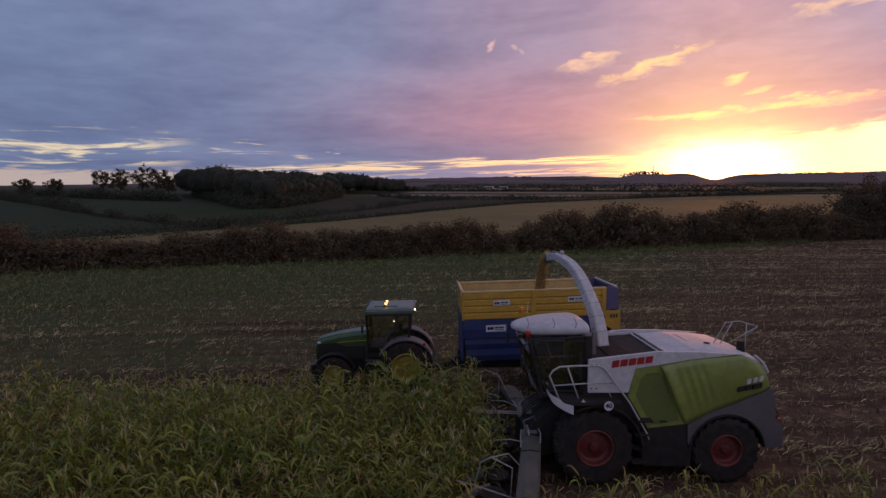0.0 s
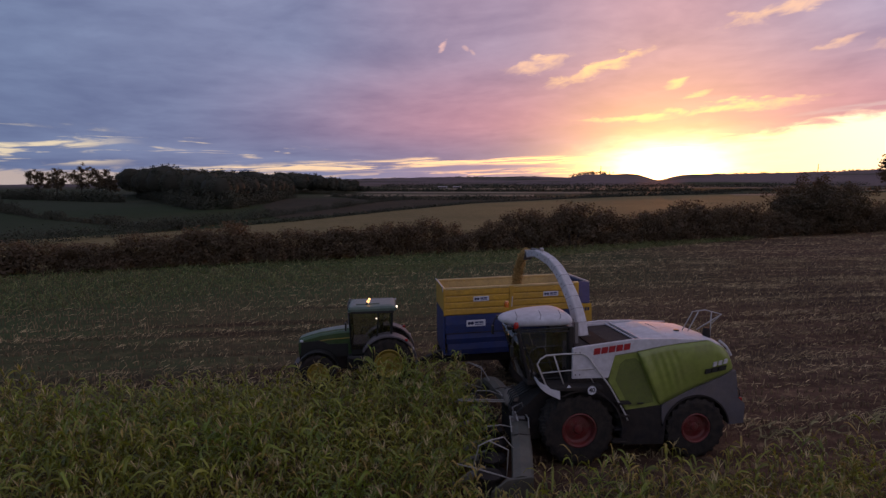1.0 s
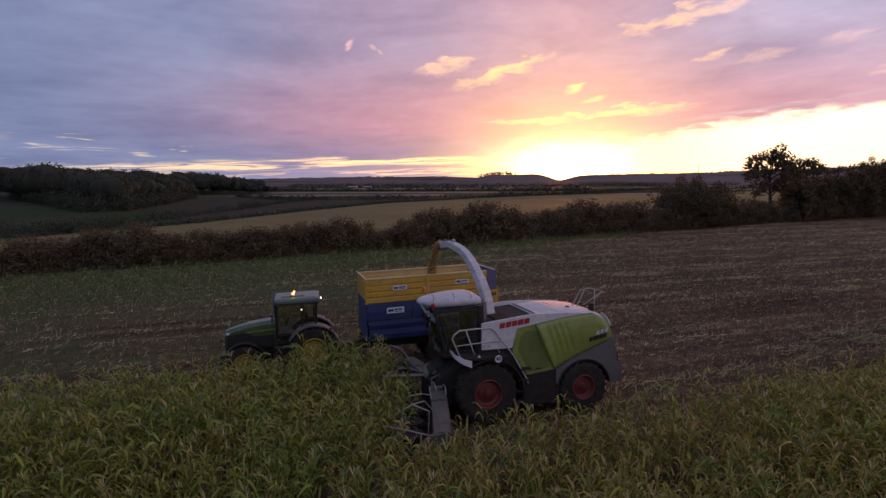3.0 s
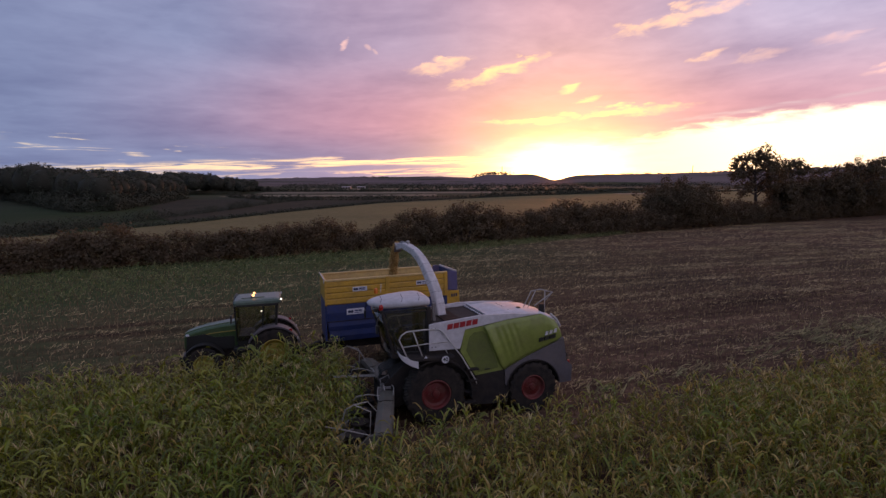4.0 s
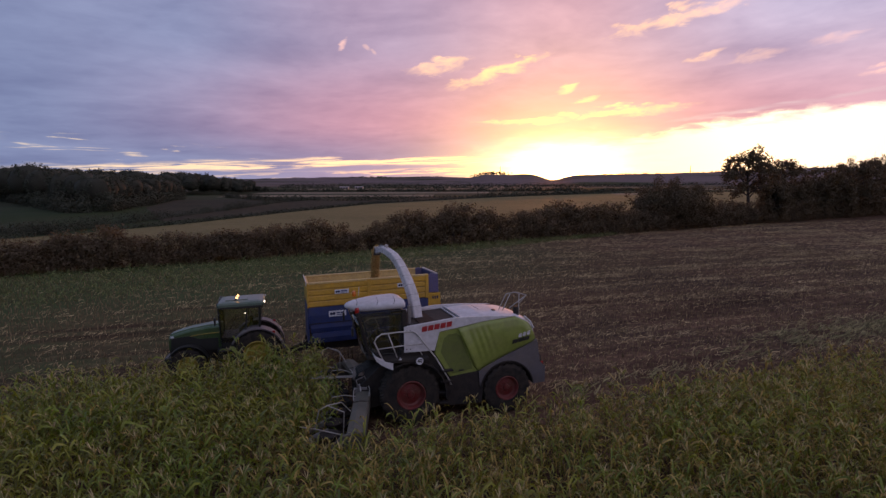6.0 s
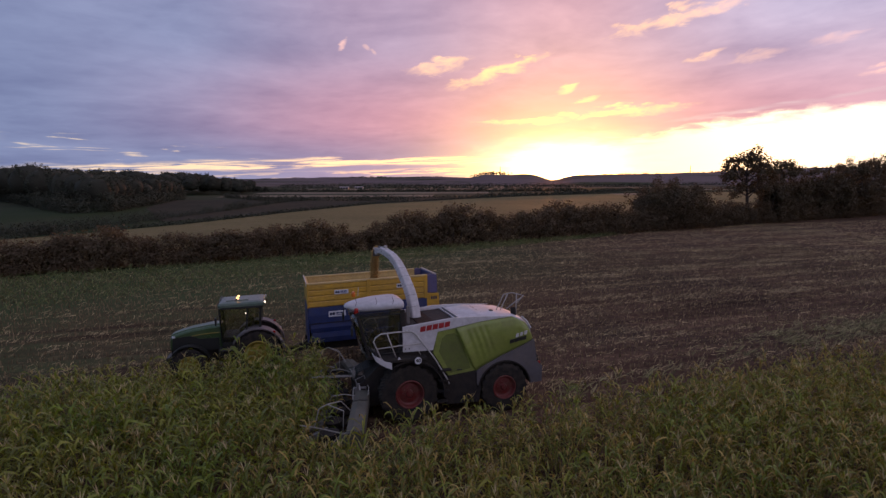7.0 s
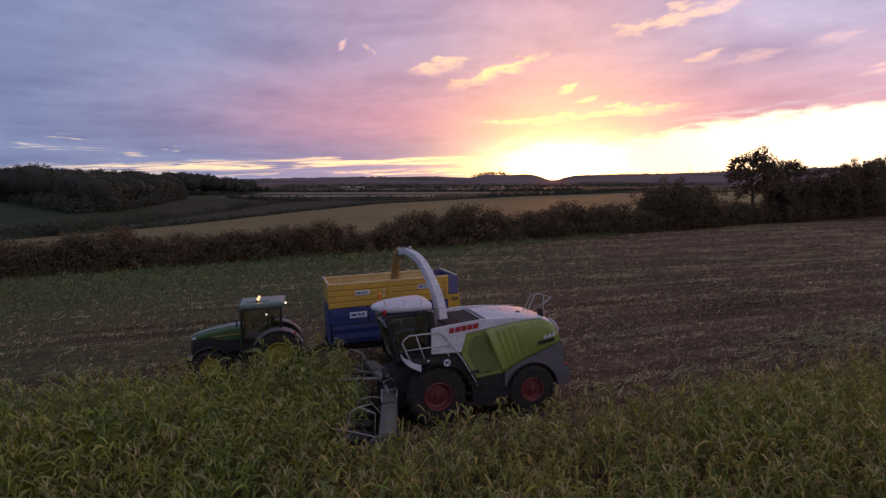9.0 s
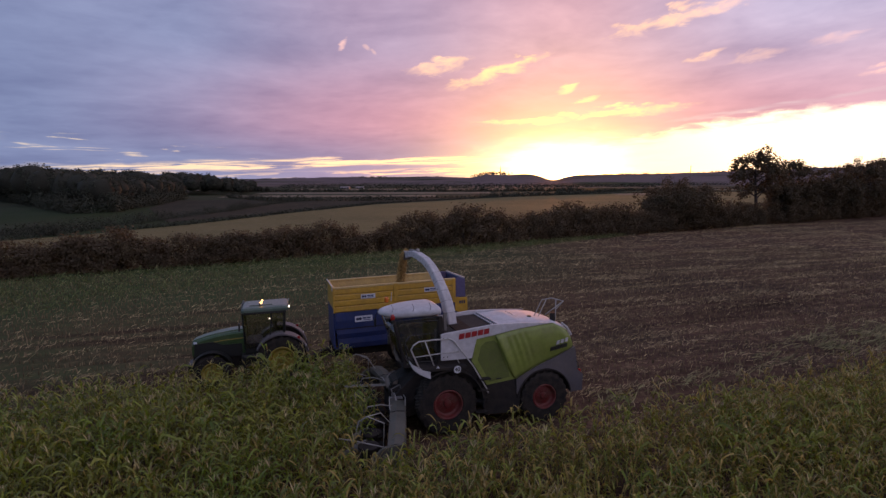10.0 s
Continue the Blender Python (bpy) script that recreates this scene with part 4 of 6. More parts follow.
    part("wiper", tube(bmesh.new(), [(-1.30, -0.4, 3.28), (-1.32, -0.62, 2.9), (-1.24, -0.70, 2.45)], 0.012, 6), BLACK, H)
    part("operator_seat", box(box(bmesh.new(), (-0.45, 0, 2.42), (0.48, 0.5, 0.14), 0.05), (-0.22, 0, 2.75), (0.14, 0.46, 0.62), 0.05), SEAT, H, "empty dark cab seat")
    part("steering_column", tube(bmesh.new(), [(-1.0, 0, 2.05), (-0.86, 0, 2.52)], 0.05, 8), BLACK, H)
    part("steering_wheel", tube(bmesh.new(), [(-0.84 + 0.08 * math.cos(a), 0.19 * math.sin(a), 2.56 + 0.16 * math.cos(a)) for a in np.linspace(0, 2 * math.pi, 17)[:-1]], 0.015, 6, True), BLACK, H)
    part("monitor", box(bmesh.new(), (-0.8, -0.45, 2.72), (0.06, 0.26, 0.20), 0.015), BLACK, H)
    part("rear_stack", box(bmesh.new(), (0.17, -0.62, 3.0), (0.10, 0.10, 0.9), 0.02), STEEL, H)
    # roof: a rounded slab that narrows to the front
    rings = []
    for i in range(19):
        q = i / 18
        x = -1.68 + 1.72 * q
        k = (max(0.0, 1 - (1 - q) ** 2.2)) ** 0.6 * (1 - max(0, (q - 0.9) / 0.1) ** 2 * 0.22)
        w, top, bot = 0.14 + 0.72 * k, 3.47 + 0.19 * k, 3.41 - 0.12 * min(1, q * 5) + 0.08 * q
        rings.append([(x, w * math.copysign(abs(math.cos(a)) ** 0.55, math.cos(a)), (top + bot) / 2 + (top - bot) / 2 * math.copysign(abs(math.sin(a)) ** 0.7, math.sin(a))) for a in np.linspace(0, 2 * math.pi, 25)[:-1]])
    part("cab_roof", loft(bmesh.new(), rings), WHITE, H, "rounded white cab roof", True)
    for x in (-1.45, -0.85, -0.35):
        part("roof_seam", tube(bmesh.new(), [(x, -0.90, 3.60), (x + 0.04, -0.85, 3.69), (x + 0.02, -0.70, 3.78)], 0.008, 5), GREY, H)
    part("roof_edge", tube(bmesh.new(), [(-1.30, -0.86, 3.31), (-0.7, -0.90, 3.36), (0.0, -0.88, 3.39)], 0.018, 6), BLACK, H)
    part("beacon", lathe(bmesh.new(), [(0.06, 0.0), (0.065, 0.1), (0.045, 0.16)], (-1.42, -0.80, 3.36), 14, "z"), LAMPRED, H, "dark red beacon on the cab corner")
    part("beacon_arm", box(bmesh.new(), (-1.42, -0.84, 3.34), (0.10, 0.12, 0.05), 0.01), BLACK, H)
    part("roof_beacon", lathe(bmesh.new(), [(0.06, 0.0), (0.065, 0.1), (0.045, 0.16)], (-1.30, 0.74, 3.60), 14, "z"), AMBER, H, "amber beacon")
    part("antenna", tube(bmesh.new(), [(-1.16, 0.72, 3.62), (-1.14, 0.72, 3.90)], 0.012, 6), RAIL, H)
    # discharge spout
    path = [Vector(p) for p in ((0.55, 0.0, 2.86), (0.53, 0.10, 3.26), (0.49, 0.25, 3.60), (0.42, 0.38, 3.89), (0.34, 0.54, 4.16), (0.27, 0.72, 4.40), (0.19, 0.93, 4.61), (0.09, 1.20, 4.79), (-0.04, 1.52, 4.91), (-0.12, 1.86, 4.96), (-0.18, 2.20, 4.92), (-0.22, 2.40, 4.86))]
    rings, seams = [], []
    side = Vector((0.94, 0.32, 0.0)).normalized()
    for i, p in enumerate(path):
        d = (path[min(i + 1, len(path) - 1)] - path[max(i - 1, 0)]).normalized()
        up = d.cross(side).normalized()
        q = i / (len(path) - 1)
        w, hh = 0.160 - 0.050 * q, 0.14 - 0.045 * q
        ring = [p + side * (w * a) + up * (hh * b) for a, b in ((-1, -0.8), (-0.8, -1), (0.8, -1), (1, -0.8), (1, 0.8), (0.8, 1), (-0.8, 1), (-1, 0.8))]
        rings.append(ring)
        if 0 < i < len(path) - 1:
            seams.append((p, d, up, w, hh))
    spout = part("spout", loft(bmesh.new(), rings), WHITE, H, "tall curved white discharge spout")
    for p, d, up, w, hh in seams:
        bm = bmesh.new()
        loft(bm, [[p + d * o + side * (w * 1.012 * a) + up * (hh * 1.012 * b) for a, b in ((-1, -1), (1, -1), (1, 1), (-1, 1))] for o in (-0.004, 0.004)])
        part("spout_flange", bm, GREY, spout)
    for p, d, up, w, hh in seams:
        for s in (-1, 1):
            part("bolt", box(bmesh.new(), p + side * (s * (w + 0.02)) + d * 0.1, (0.02, 0.02, 0.04), 0.004), STEEL, H)
    part("spout_base", lathe(bmesh.new(), [(0.32, 0.0), (0.32, 0.06), (0.26, 0.08), (0.24, 0.10)], (0.55, 0, 2.86), 28, "z"), DARK, H, "dark turntable under the spout")
    part("spout_flap", loft(bmesh.new(), [[(-0.22 + s * 0.13, 2.38, 4.94), (-0.22 + s * 0.13, 2.40, 4.94), (-0.22 + s * 0.12, 2.60, 4.70), (-0.22 + s * 0.12, 2.58, 4.69)] for s in (-1, 1)]), STEEL, spout, "bent steel deflector flap")
    part("flap_cylinder", tube(bmesh.new(), [(-0.04, 1.62, 5.06), (-0.17, 2.24, 5.06), (-0.21, 2.42, 4.94)], 0.028, 8), STEEL, spout)
    part("spout_camera", box(bmesh.new(), (-0.05, 1.66, 5.09), (0.10, 0.10, 0.09), 0.02), RAIL, spout)
    part("spout_lamp", box(bmesh.new(), (-0.26, 2.36, 4.99), (0.20, 0.06, 0.06), 0.015), RAIL, spout)
    # feeder house
    part("feeder_house", prism(bmesh.new(), [(-1.45, 0.35), (-1.45, 1.05), (-0.55, 1.85), (0.1, 1.85), (0.1, 0.6)], -0.62, 0.62, 0.03), DARK, H, "dark feeder housing")
    for k in range(5):
        part("hydraulic_hose", tube(bmesh.new(), [(-1.5, -0.3 + 0.12 * k, 1.05), (-1.35, -0.35 + 0.14 * k, 1.45), (-1.0, -0.32 + 0.14 * k, 1.62), (-0.7, -0.3 + 0.1 * k, 1.75)], 0.02, 6), BLACK, H, "", True)
    return H


def build_header():
    """The maize header that the harvester carries, six metres wide."""
    D = thing("maize_header", pose(-1.36, 0.3, 0, -2.0, 0, -5.0) @ pose(0, 1.2, 0), "grey steel maize header with white tube crop guards on the harvester", "header")
    part("rear_frame", box(box(bmesh.new(), (0.10, 0, 0.62), (0.26, 1.9, 0.50), 0.05), (0.06, 0, 0.98), (0.20, 1.7, 0.14), 0.03), DARK, D, "dark steel centre frame")
    for s in (-1, 1):
        # the wings sweep forward; wide dusty plates cover them
        bm = bmesh.new()
        loft(bm, [[(x - 0.02, s * yy, z - 0.42), (x - 0.24, s * yy, z - 0.16), (x - 0.22, s * yy, z - 0.03), (x - 0.06, s * yy, z + 0.03), (x + 0.17, s * yy, z), (x + 0.22, s * yy, z - 0.05), (x + 0.22, s * yy, z - 0.42)] for yy, x, z in ((0.86, 0.03, 1.0), (1.55, -0.06, 0.98), (2.3, -0.16, 0.95), (3.05, -0.27, 0.86), (3.2, -0.29, 0.78))])
        wing = part("wing_cover", bm, PLATE, D, "wide dusty grey-green wing plate")
        part("wing_seam", loft(bmesh.new(), [[(-0.30 + o, s * (1.60 + e), 0.985), (-0.10 + o, s * (1.60 + e), 1.018), (0.16 + o, s * (1.60 + e), 0.985)] for o, e in ((0.0, 0.0), (-0.004, 0.03))]), DARK, wing)
        part("end_plate", prism(bmesh.new(), [(-1.0, 0.16), (-0.95, 0.46), (-0.62, 0.74), (-0.10, 0.80), (-0.06, 0.24), (-0.3, 0.14)], s * 3.14, s * 3.24, 0.02), PLATE, D, "grey end plate")
        part("hinge_block", box(box(bmesh.new(), (-0.02, s * 0.78, 1.02), (0.36, 0.10, 0.16), 0.02), (-0.10, s * 0.70, 1.12), (0.08, 0.18, 0.10), 0.015), STEEL, D, "steel hinge of the folding wing")
        part("hinge_ram", tube(bmesh.new(), [(-0.06, s * 0.30, 1.18), (-0.05, s * 0.62, 1.12), (-0.04, s * 0.95, 1.06)], [0.035, 0.03, 0.018], 8), RAIL, D, "bright hydraulic ram")
        part("side_strut", tube(bmesh.new(), [(-0.20, s * 0.70, 1.08), (-0.24, s * 1.0, 1.10), (-0.27, s * 1.45, 0.98)], 0.016, 7), TUBE, D)
        part("side_strut", tube(bmesh.new(), [(0.20, s * 0.66, 1.10), (0.22, s * 0.95, 1.12), (0.18, s * 1.25, 1.0)], 0.016, 7), TUBE, D)
        guard = [(-1.19, 1.30), (-0.98, 1.41), (-0.56, 1.20), (-0.59, 0.58), (-1.31, 0.82)]
        guard_tube = part("crop_guard", tube(bmesh.new(), [(a, s * 2.84, b) for a, b in guard], 0.0155, 8, True), TUBE, D, "white bent tube crop guard")
        part("guard_bar", tube(bmesh.new(), [(-1.68, s * 2.86, 0.92), (-1.31, s * 2.84, 0.82), (-0.50, s * 2.84, 0.56)], 0.017, 7), TUBE, guard_tube)
        part("guard_stay", tube(bmesh.new(), [(-0.98, s * 2.84, 1.41), (-0.62, s * 2.55, 1.36), (-0.38, s * 2.3, 1.0)], 0.014, 7), TUBE, guard_tube)
        part("side_guard", tube(bmesh.new(), [(-0.92, s * 1.25, 0.95), (-0.86, s * 1.25, 1.05), (-0.50, s * 1.2, 1.06), (-0.15, s * 1.1, 0.95)], 0.014, 7), TUBE, D)
    for k in range(8):
        yy = -2.73 + 0.78 * k
        part("cutting_drum", lathe(bmesh.new(), [(0.10, 0.0), (0.36, 0.04), (0.37, 0.09), (0.20, 0.12), (0.18, 0.40), (0.27, 0.42), (0.27, 0.46), (0.16, 0.50), (0.05, 0.54)], (-0.56 - 0.14 * abs(yy), yy, 0.16), 20, "z"), DARK, D, "dark rotating cutting drum")
        bm = bmesh.new()
        loft(bm, [[(-0.6 - 0.14 * abs(yy) - L, yy + 0.39 + w * math.cos(a), z + w * 1.1 * math.sin(a)) for a in np.linspace(0, 2 * math.pi, 9)[:-1]] for L, w, z in ((0.0, 0.12, 0.48), (0.3, 0.11, 0.38), (0.6, 0.07, 0.26), (0.8, 0.015, 0.17))])
        part("divider_point", bm, STEEL, D, "grey divider point")
    for yy in (-0.55, -0.2, 0.25, 0.6):
        part("mast_rib", box(bmesh.new(), (0.02, yy, 1.10), (0.20, 0.06, 0.36), 0.02), DARK, D)
    part("drive_box", box(bmesh.new(), (-0.05, -0.38, 1.14), (0.28, 0.34, 0.22), 0.04), DARK, D)
    bm = bmesh.new()
    loft(bm, [[(-0.02 + 0.22 * k * math.cos(a), yy, 1.12 + (0.30 * k + o) * math.sin(a)) for a in np.linspace(0, math.pi, 11)] + [(-0.02, yy, 1.06)] for yy, k, o in ((-0.22, 0.72, 0.0), (-0.12, 0.95, 0.0), (0.25, 1.0, 0.02), (0.50, 0.9, 0.0), (0.62, 0.6, 0.0))])
    part("centre_cover", bm, BEIGE, D, "dusty beige rounded cover over the header drive", True)
    part("centre_guard", tube(bmesh.new(), [(-0.15, 0.02, 1.18), (-1.40, 0.02, 1.22), (-1.46, 0.08, 1.22), (-1.40, 0.14, 1.22), (-0.15, 0.14, 1.18)], 0.016, 7), TUBE, D, "bent tube guard over the middle rows")
    for yy in (-0.9, -0.35, 0.45):
        part("hydraulic_pipe", tube(bmesh.new(), [(-0.1, yy, 1.1), (-0.16, yy + 0.1, 1.34), (0.1, yy + 0.25, 1.40), (0.2, yy + 0.3, 1.1)], 0.018, 6), STEEL, D, "", True)
    return D


build_harvester()
build_header()


# ---------------------------------------------------------------- silage trailer
def build_trailer():
    T = thing("silage_trailer", pose(0.06, 6.2, 0, -2.5) @ pose(0, 0.95, 0), "blue and yellow high-sided silage trailer being filled with chopped maize", "trailer")
    k = 0.028
    add = lambda name, bm, mat, label="", smooth=False: part(name, shear(bm, k), mat, T, label, smooth)
    x0, x1 = -2.64, 2.12
    for s in (-1, 1):
        # blue lower body, leaning in towards the floor
        for z0, z1, o0, o1 in ((1.02, 1.42, 0.14, 0.08), (1.425, 1.80, 0.08, 0.03), (1.805, 2.44, 0.03, 0.0)):
            bm = bmesh.new()
            loft(bm, [[(x, s * (1.15 - o0), z0), (x, s * (1.15 - o1) + s * 0.012, (z0 + z1) / 2), (x, s * (1.15 - o1), z1), (x, s * (1.09 - o1), z1), (x, s * (1.09 - o0), z0)] for x in (x0 + 0.10 * (2.44 - z0), x1)])
            add("lower_panel", bm, BLUE, "dark blue steel lower side")
        add("waist_seam", box(bmesh.new(), (-0.26, s * 1.13, 1.805), (4.6, 0.05, 0.02)), DARK)
        # yellow boards
        for i in range(4):
            z0, z1 = 2.45 + 0.222 * i, 2.45 + 0.222 * (i + 1) - 0.016
            for a, b in ((x0, -0.36), (-0.20, 1.98)):
                add("side_board", prism(bmesh.new(), [(s * 1.09, z0), (s * 1.15, z0), (s * 1.168, z0 + 0.03), (s * 1.168, z1 - 0.03), (s * 1.15, z1), (s * 1.09, z1)], a, b, 0.0, "x"), YELLOW)
        add("board_backing", box(bmesh.new(), ((x0 + x1) / 2, s * 1.075, 2.88), (x1 - x0, 0.03, 0.86)), CREAM, "faded yellow inner lining")
        for px, w in ((x0 + 0.03, 0.07), (-0.28, 0.16), (2.05, 0.14)):
            add("post", box(bmesh.new(), (px, s * 1.165, 2.90), (w, 0.07, 0.93), 0.012), YELLOW, "yellow upright post")
        add("top_rail", box(bmesh.new(), ((x0 + x1) / 2, s * 1.12, 3.36), (x1 - x0, 0.12, 0.07), 0.015), CREAM, "faded cream-yellow top rail")
        # rear corner: violet-blue tailgate side above, yellow lower plate
        add("tailgate_side", prism(bmesh.new(), [(2.13, 2.64), (2.13, 3.34), (2.22, 3.40), (2.52, 3.36), (2.54, 2.62)], s * 1.10, s * 1.16, 0.015), VIOLET, "weathered blue tailgate cheek")
        add("corner_plate", prism(bmesh.new(), [(2.10, 2.10), (2.10, 2.61), (2.60, 2.60), (2.64, 1.72), (2.42, 1.72), (2.30, 2.0)], s * 1.11, s * 1.17, 0.015), YELLOW, "yellow rear corner plate with dark emblem shapes")
        for i in range(3):
            add("emblem_shape", prism(bmesh.new(), [(2.27 + 0.09 * i, 2.36), (2.335 + 0.09 * i, 2.36), (2.335 + 0.09 * i, 2.48), (2.27 + 0.09 * i, 2.48)], s * 1.165, s * 1.178), INK)
        # stickers: white boards with a dark emblem and plain bars
        for sx, sz, w, hh in ((-1.34, 2.98, 0.54, 0.17), (1.12, 3.03, 0.54, 0.17), (-1.52, 2.14, 0.66, 0.22)):
            yy = 1.172 if sz > 2.4 else 1.158
            add("sticker", box(bmesh.new(), (sx, s * yy, sz), (w, 0.012, hh), 0.004), LABEL, "white sticker with blue shapes")
            for o in (-0.36, -0.20):
                add("sticker_emblem", lathe(bmesh.new(), [(hh * 0.26, s * (yy + 0.005)), (hh * 0.26, s * (yy + 0.009))], (sx + o * w, 0, sz), 14), INK)
            for o, bw, bz in ((0.04, 0.20, 0.10), (0.28, 0.22, 0.10), (0.16, 0.44, -0.24)):
                add("sticker_bar", box(bmesh.new(), (sx + o * w, s * (yy + 0.007), sz + bz * hh), (w * bw, 0.006, hh * (0.26 if bz > 0 else 0.12))), BLUE)
        add("reflector", box(bmesh.new(), (-2.22, s * 0.985, 1.50), (0.26, 0.02, 0.05), 0.006), LABEL)
        add("light_bracket", box(bmesh.new(), (2.62, s * 1.1, 1.5), (0.08, 0.16, 0.3), 0.02), DARK)
        # wheels on two axles with mudguards
        for wx in (0.35, 1.62):
            wheel(T, wx, s * 0.95, 0.36, 0.64, 0.46, 0.32, DARK, s, "dark trailer rim")
        part("mudguard", arc_guard(bmesh.new(), 1.62, 0.56, 0.80, 0, 90, s * 1.16, s * 0.72), DARK, T, "black trailer mudguard")
        part("mudguard", box(bmesh.new(), (0.98, s * 0.95, 1.08), (1.3, 0.42, 0.05), 0.01), DARK, T)
    add("headboard", box(bmesh.new(), (x0 + 0.03, 0, 2.2), (0.06, 2.14, 2.28), 0.01), BLUE, "blue headboard")
    add("headboard_top", box(bmesh.new(), (x0 + 0.03, 0, 2.98), (0.085, 2.2, 0.8), 0.012), YELLOW)
    add("front_post", box(box(bmesh.new(), (x0 - 0.03, -1.13, 3.36), (0.035, 0.035, 0.18), 0.008), (x0 - 0.03, 0, 3.43), (0.035, 2.28, 0.035), 0.008), RAIL, "pale headboard top bar")
    add("tailgate", prism(bmesh.new(), [(2.50, 1.6), (2.42, 3.34), (2.48, 3.36), (2.58, 1.6)], -1.10, 1.10, 0.01), BLUE, "blue hydraulic tailgate")
    add("tailgate_rail", box(bmesh.new(), (2.48, 0, 3.38), (0.06, 2.34, 0.05), 0.012), RAIL, "pale tailgate top rail")
    add("floor", box(bmesh.new(), (-0.05, 0, 1.04), (5.0, 1.9, 0.08), 0.01), BLUE)
    for s in (-1, 1):
        part("chassis_rail", box(bmesh.new(), (-0.2, s * 0.42, 0.78), (5.0, 0.14, 0.42), 0.02), DARK, T)
    part("drawbar", prism(bmesh.new(), [(-3.9, 0.22), (-3.9, 0.36), (-2.6, 0.90), (-1.5, 0.96), (-1.5, 0.62), (-2.5, 0.58)], -0.12, 0.12, 0.02), DARK, T, "dark steel drawbar")
    for wx in (0.35, 1.62):
        part("axle", tube(bmesh.new(), [(wx, -0.85, 0.36), (wx, 0.85, 0.36)], 0.07, 10), DARK, T)
    return T


def build_load():
    """Heap of chopped maize in the trailer and the stream that falls into it."""
    n = 40
    xs, ys = np.linspace(-2.5, 2.35, n), np.linspace(-1.04, 1.04, 18)
    v = [(x, 7.15 + y, 2.62 + 0.03 * x + 0.36 * math.exp(-((x + 0.2) / 1.1) ** 2 - (y / 0.8) ** 2) + 0.10 * noise.noise(Vector((x * 1.6, y * 1.6, 0))) + 0.05 * noise.noise(Vector((x * 6, y * 6, 3)))) for x in xs for y in ys]
    f = [(i * 18 + j, (i + 1) * 18 + j, (i + 1) * 18 + j + 1, i * 18 + j + 1) for i in range(n - 1) for j in range(17)]
    v += [(x, 7.15 + y, 1.10 + 0.028 * x) for x in (-2.5, 2.35) for y in (-0.9, 0.9)]
    b = len(v) - 4
    f += [(b, b + 1, b + 3, b + 2)]
    raw("silage_heap", v, f, SILAGE, "stuff", "yellow-green chopped maize heaped in the trailer", "silage", True)
    r = np.random.default_rng(3)
    path = [Vector(p) for p in ((-0.22, 3.92, 4.80), (-0.16, 4.6, 4.74), (-0.08, 5.2, 4.54), (0.0, 5.8, 4.22), (0.07, 6.35, 3.82), (0.12, 6.75, 3.36), (0.15, 6.95, 2.95))]
    vs, fs = [], []

    def chip(p, size):
        a, b2 = r.normal(0, 1, 3), r.normal(0, 1, 3)
        a = a / np.linalg.norm(a) * size
        b2 = np.cross(a, b2)
        b2 = b2 / np.linalg.norm(b2) * size * 0.6
        m = len(vs)
        vs.extend([p - a - b2, p + a - b2, p + a + b2, p - a + b2])
        fs.append((m, m + 1, m + 2, m + 3))

    for _ in range(16000):
        q = r.random() * (len(path) - 1)
        i = min(int(q), len(path) - 2)
        p = path[i].lerp(path[i + 1], q - i)
        s = 0.030 + 0.009 * q
        chip(np.array(p) + r.normal(0, 1, 3) * (s, s * 1.5, s * 1.2), 0.011 + 0.012 * r.random())
    raw("silage_stream", vs, fs, SILAGE, "stuff", "amber stream of chopped maize falling into the trailer", "silage")


build_trailer()
build_load()


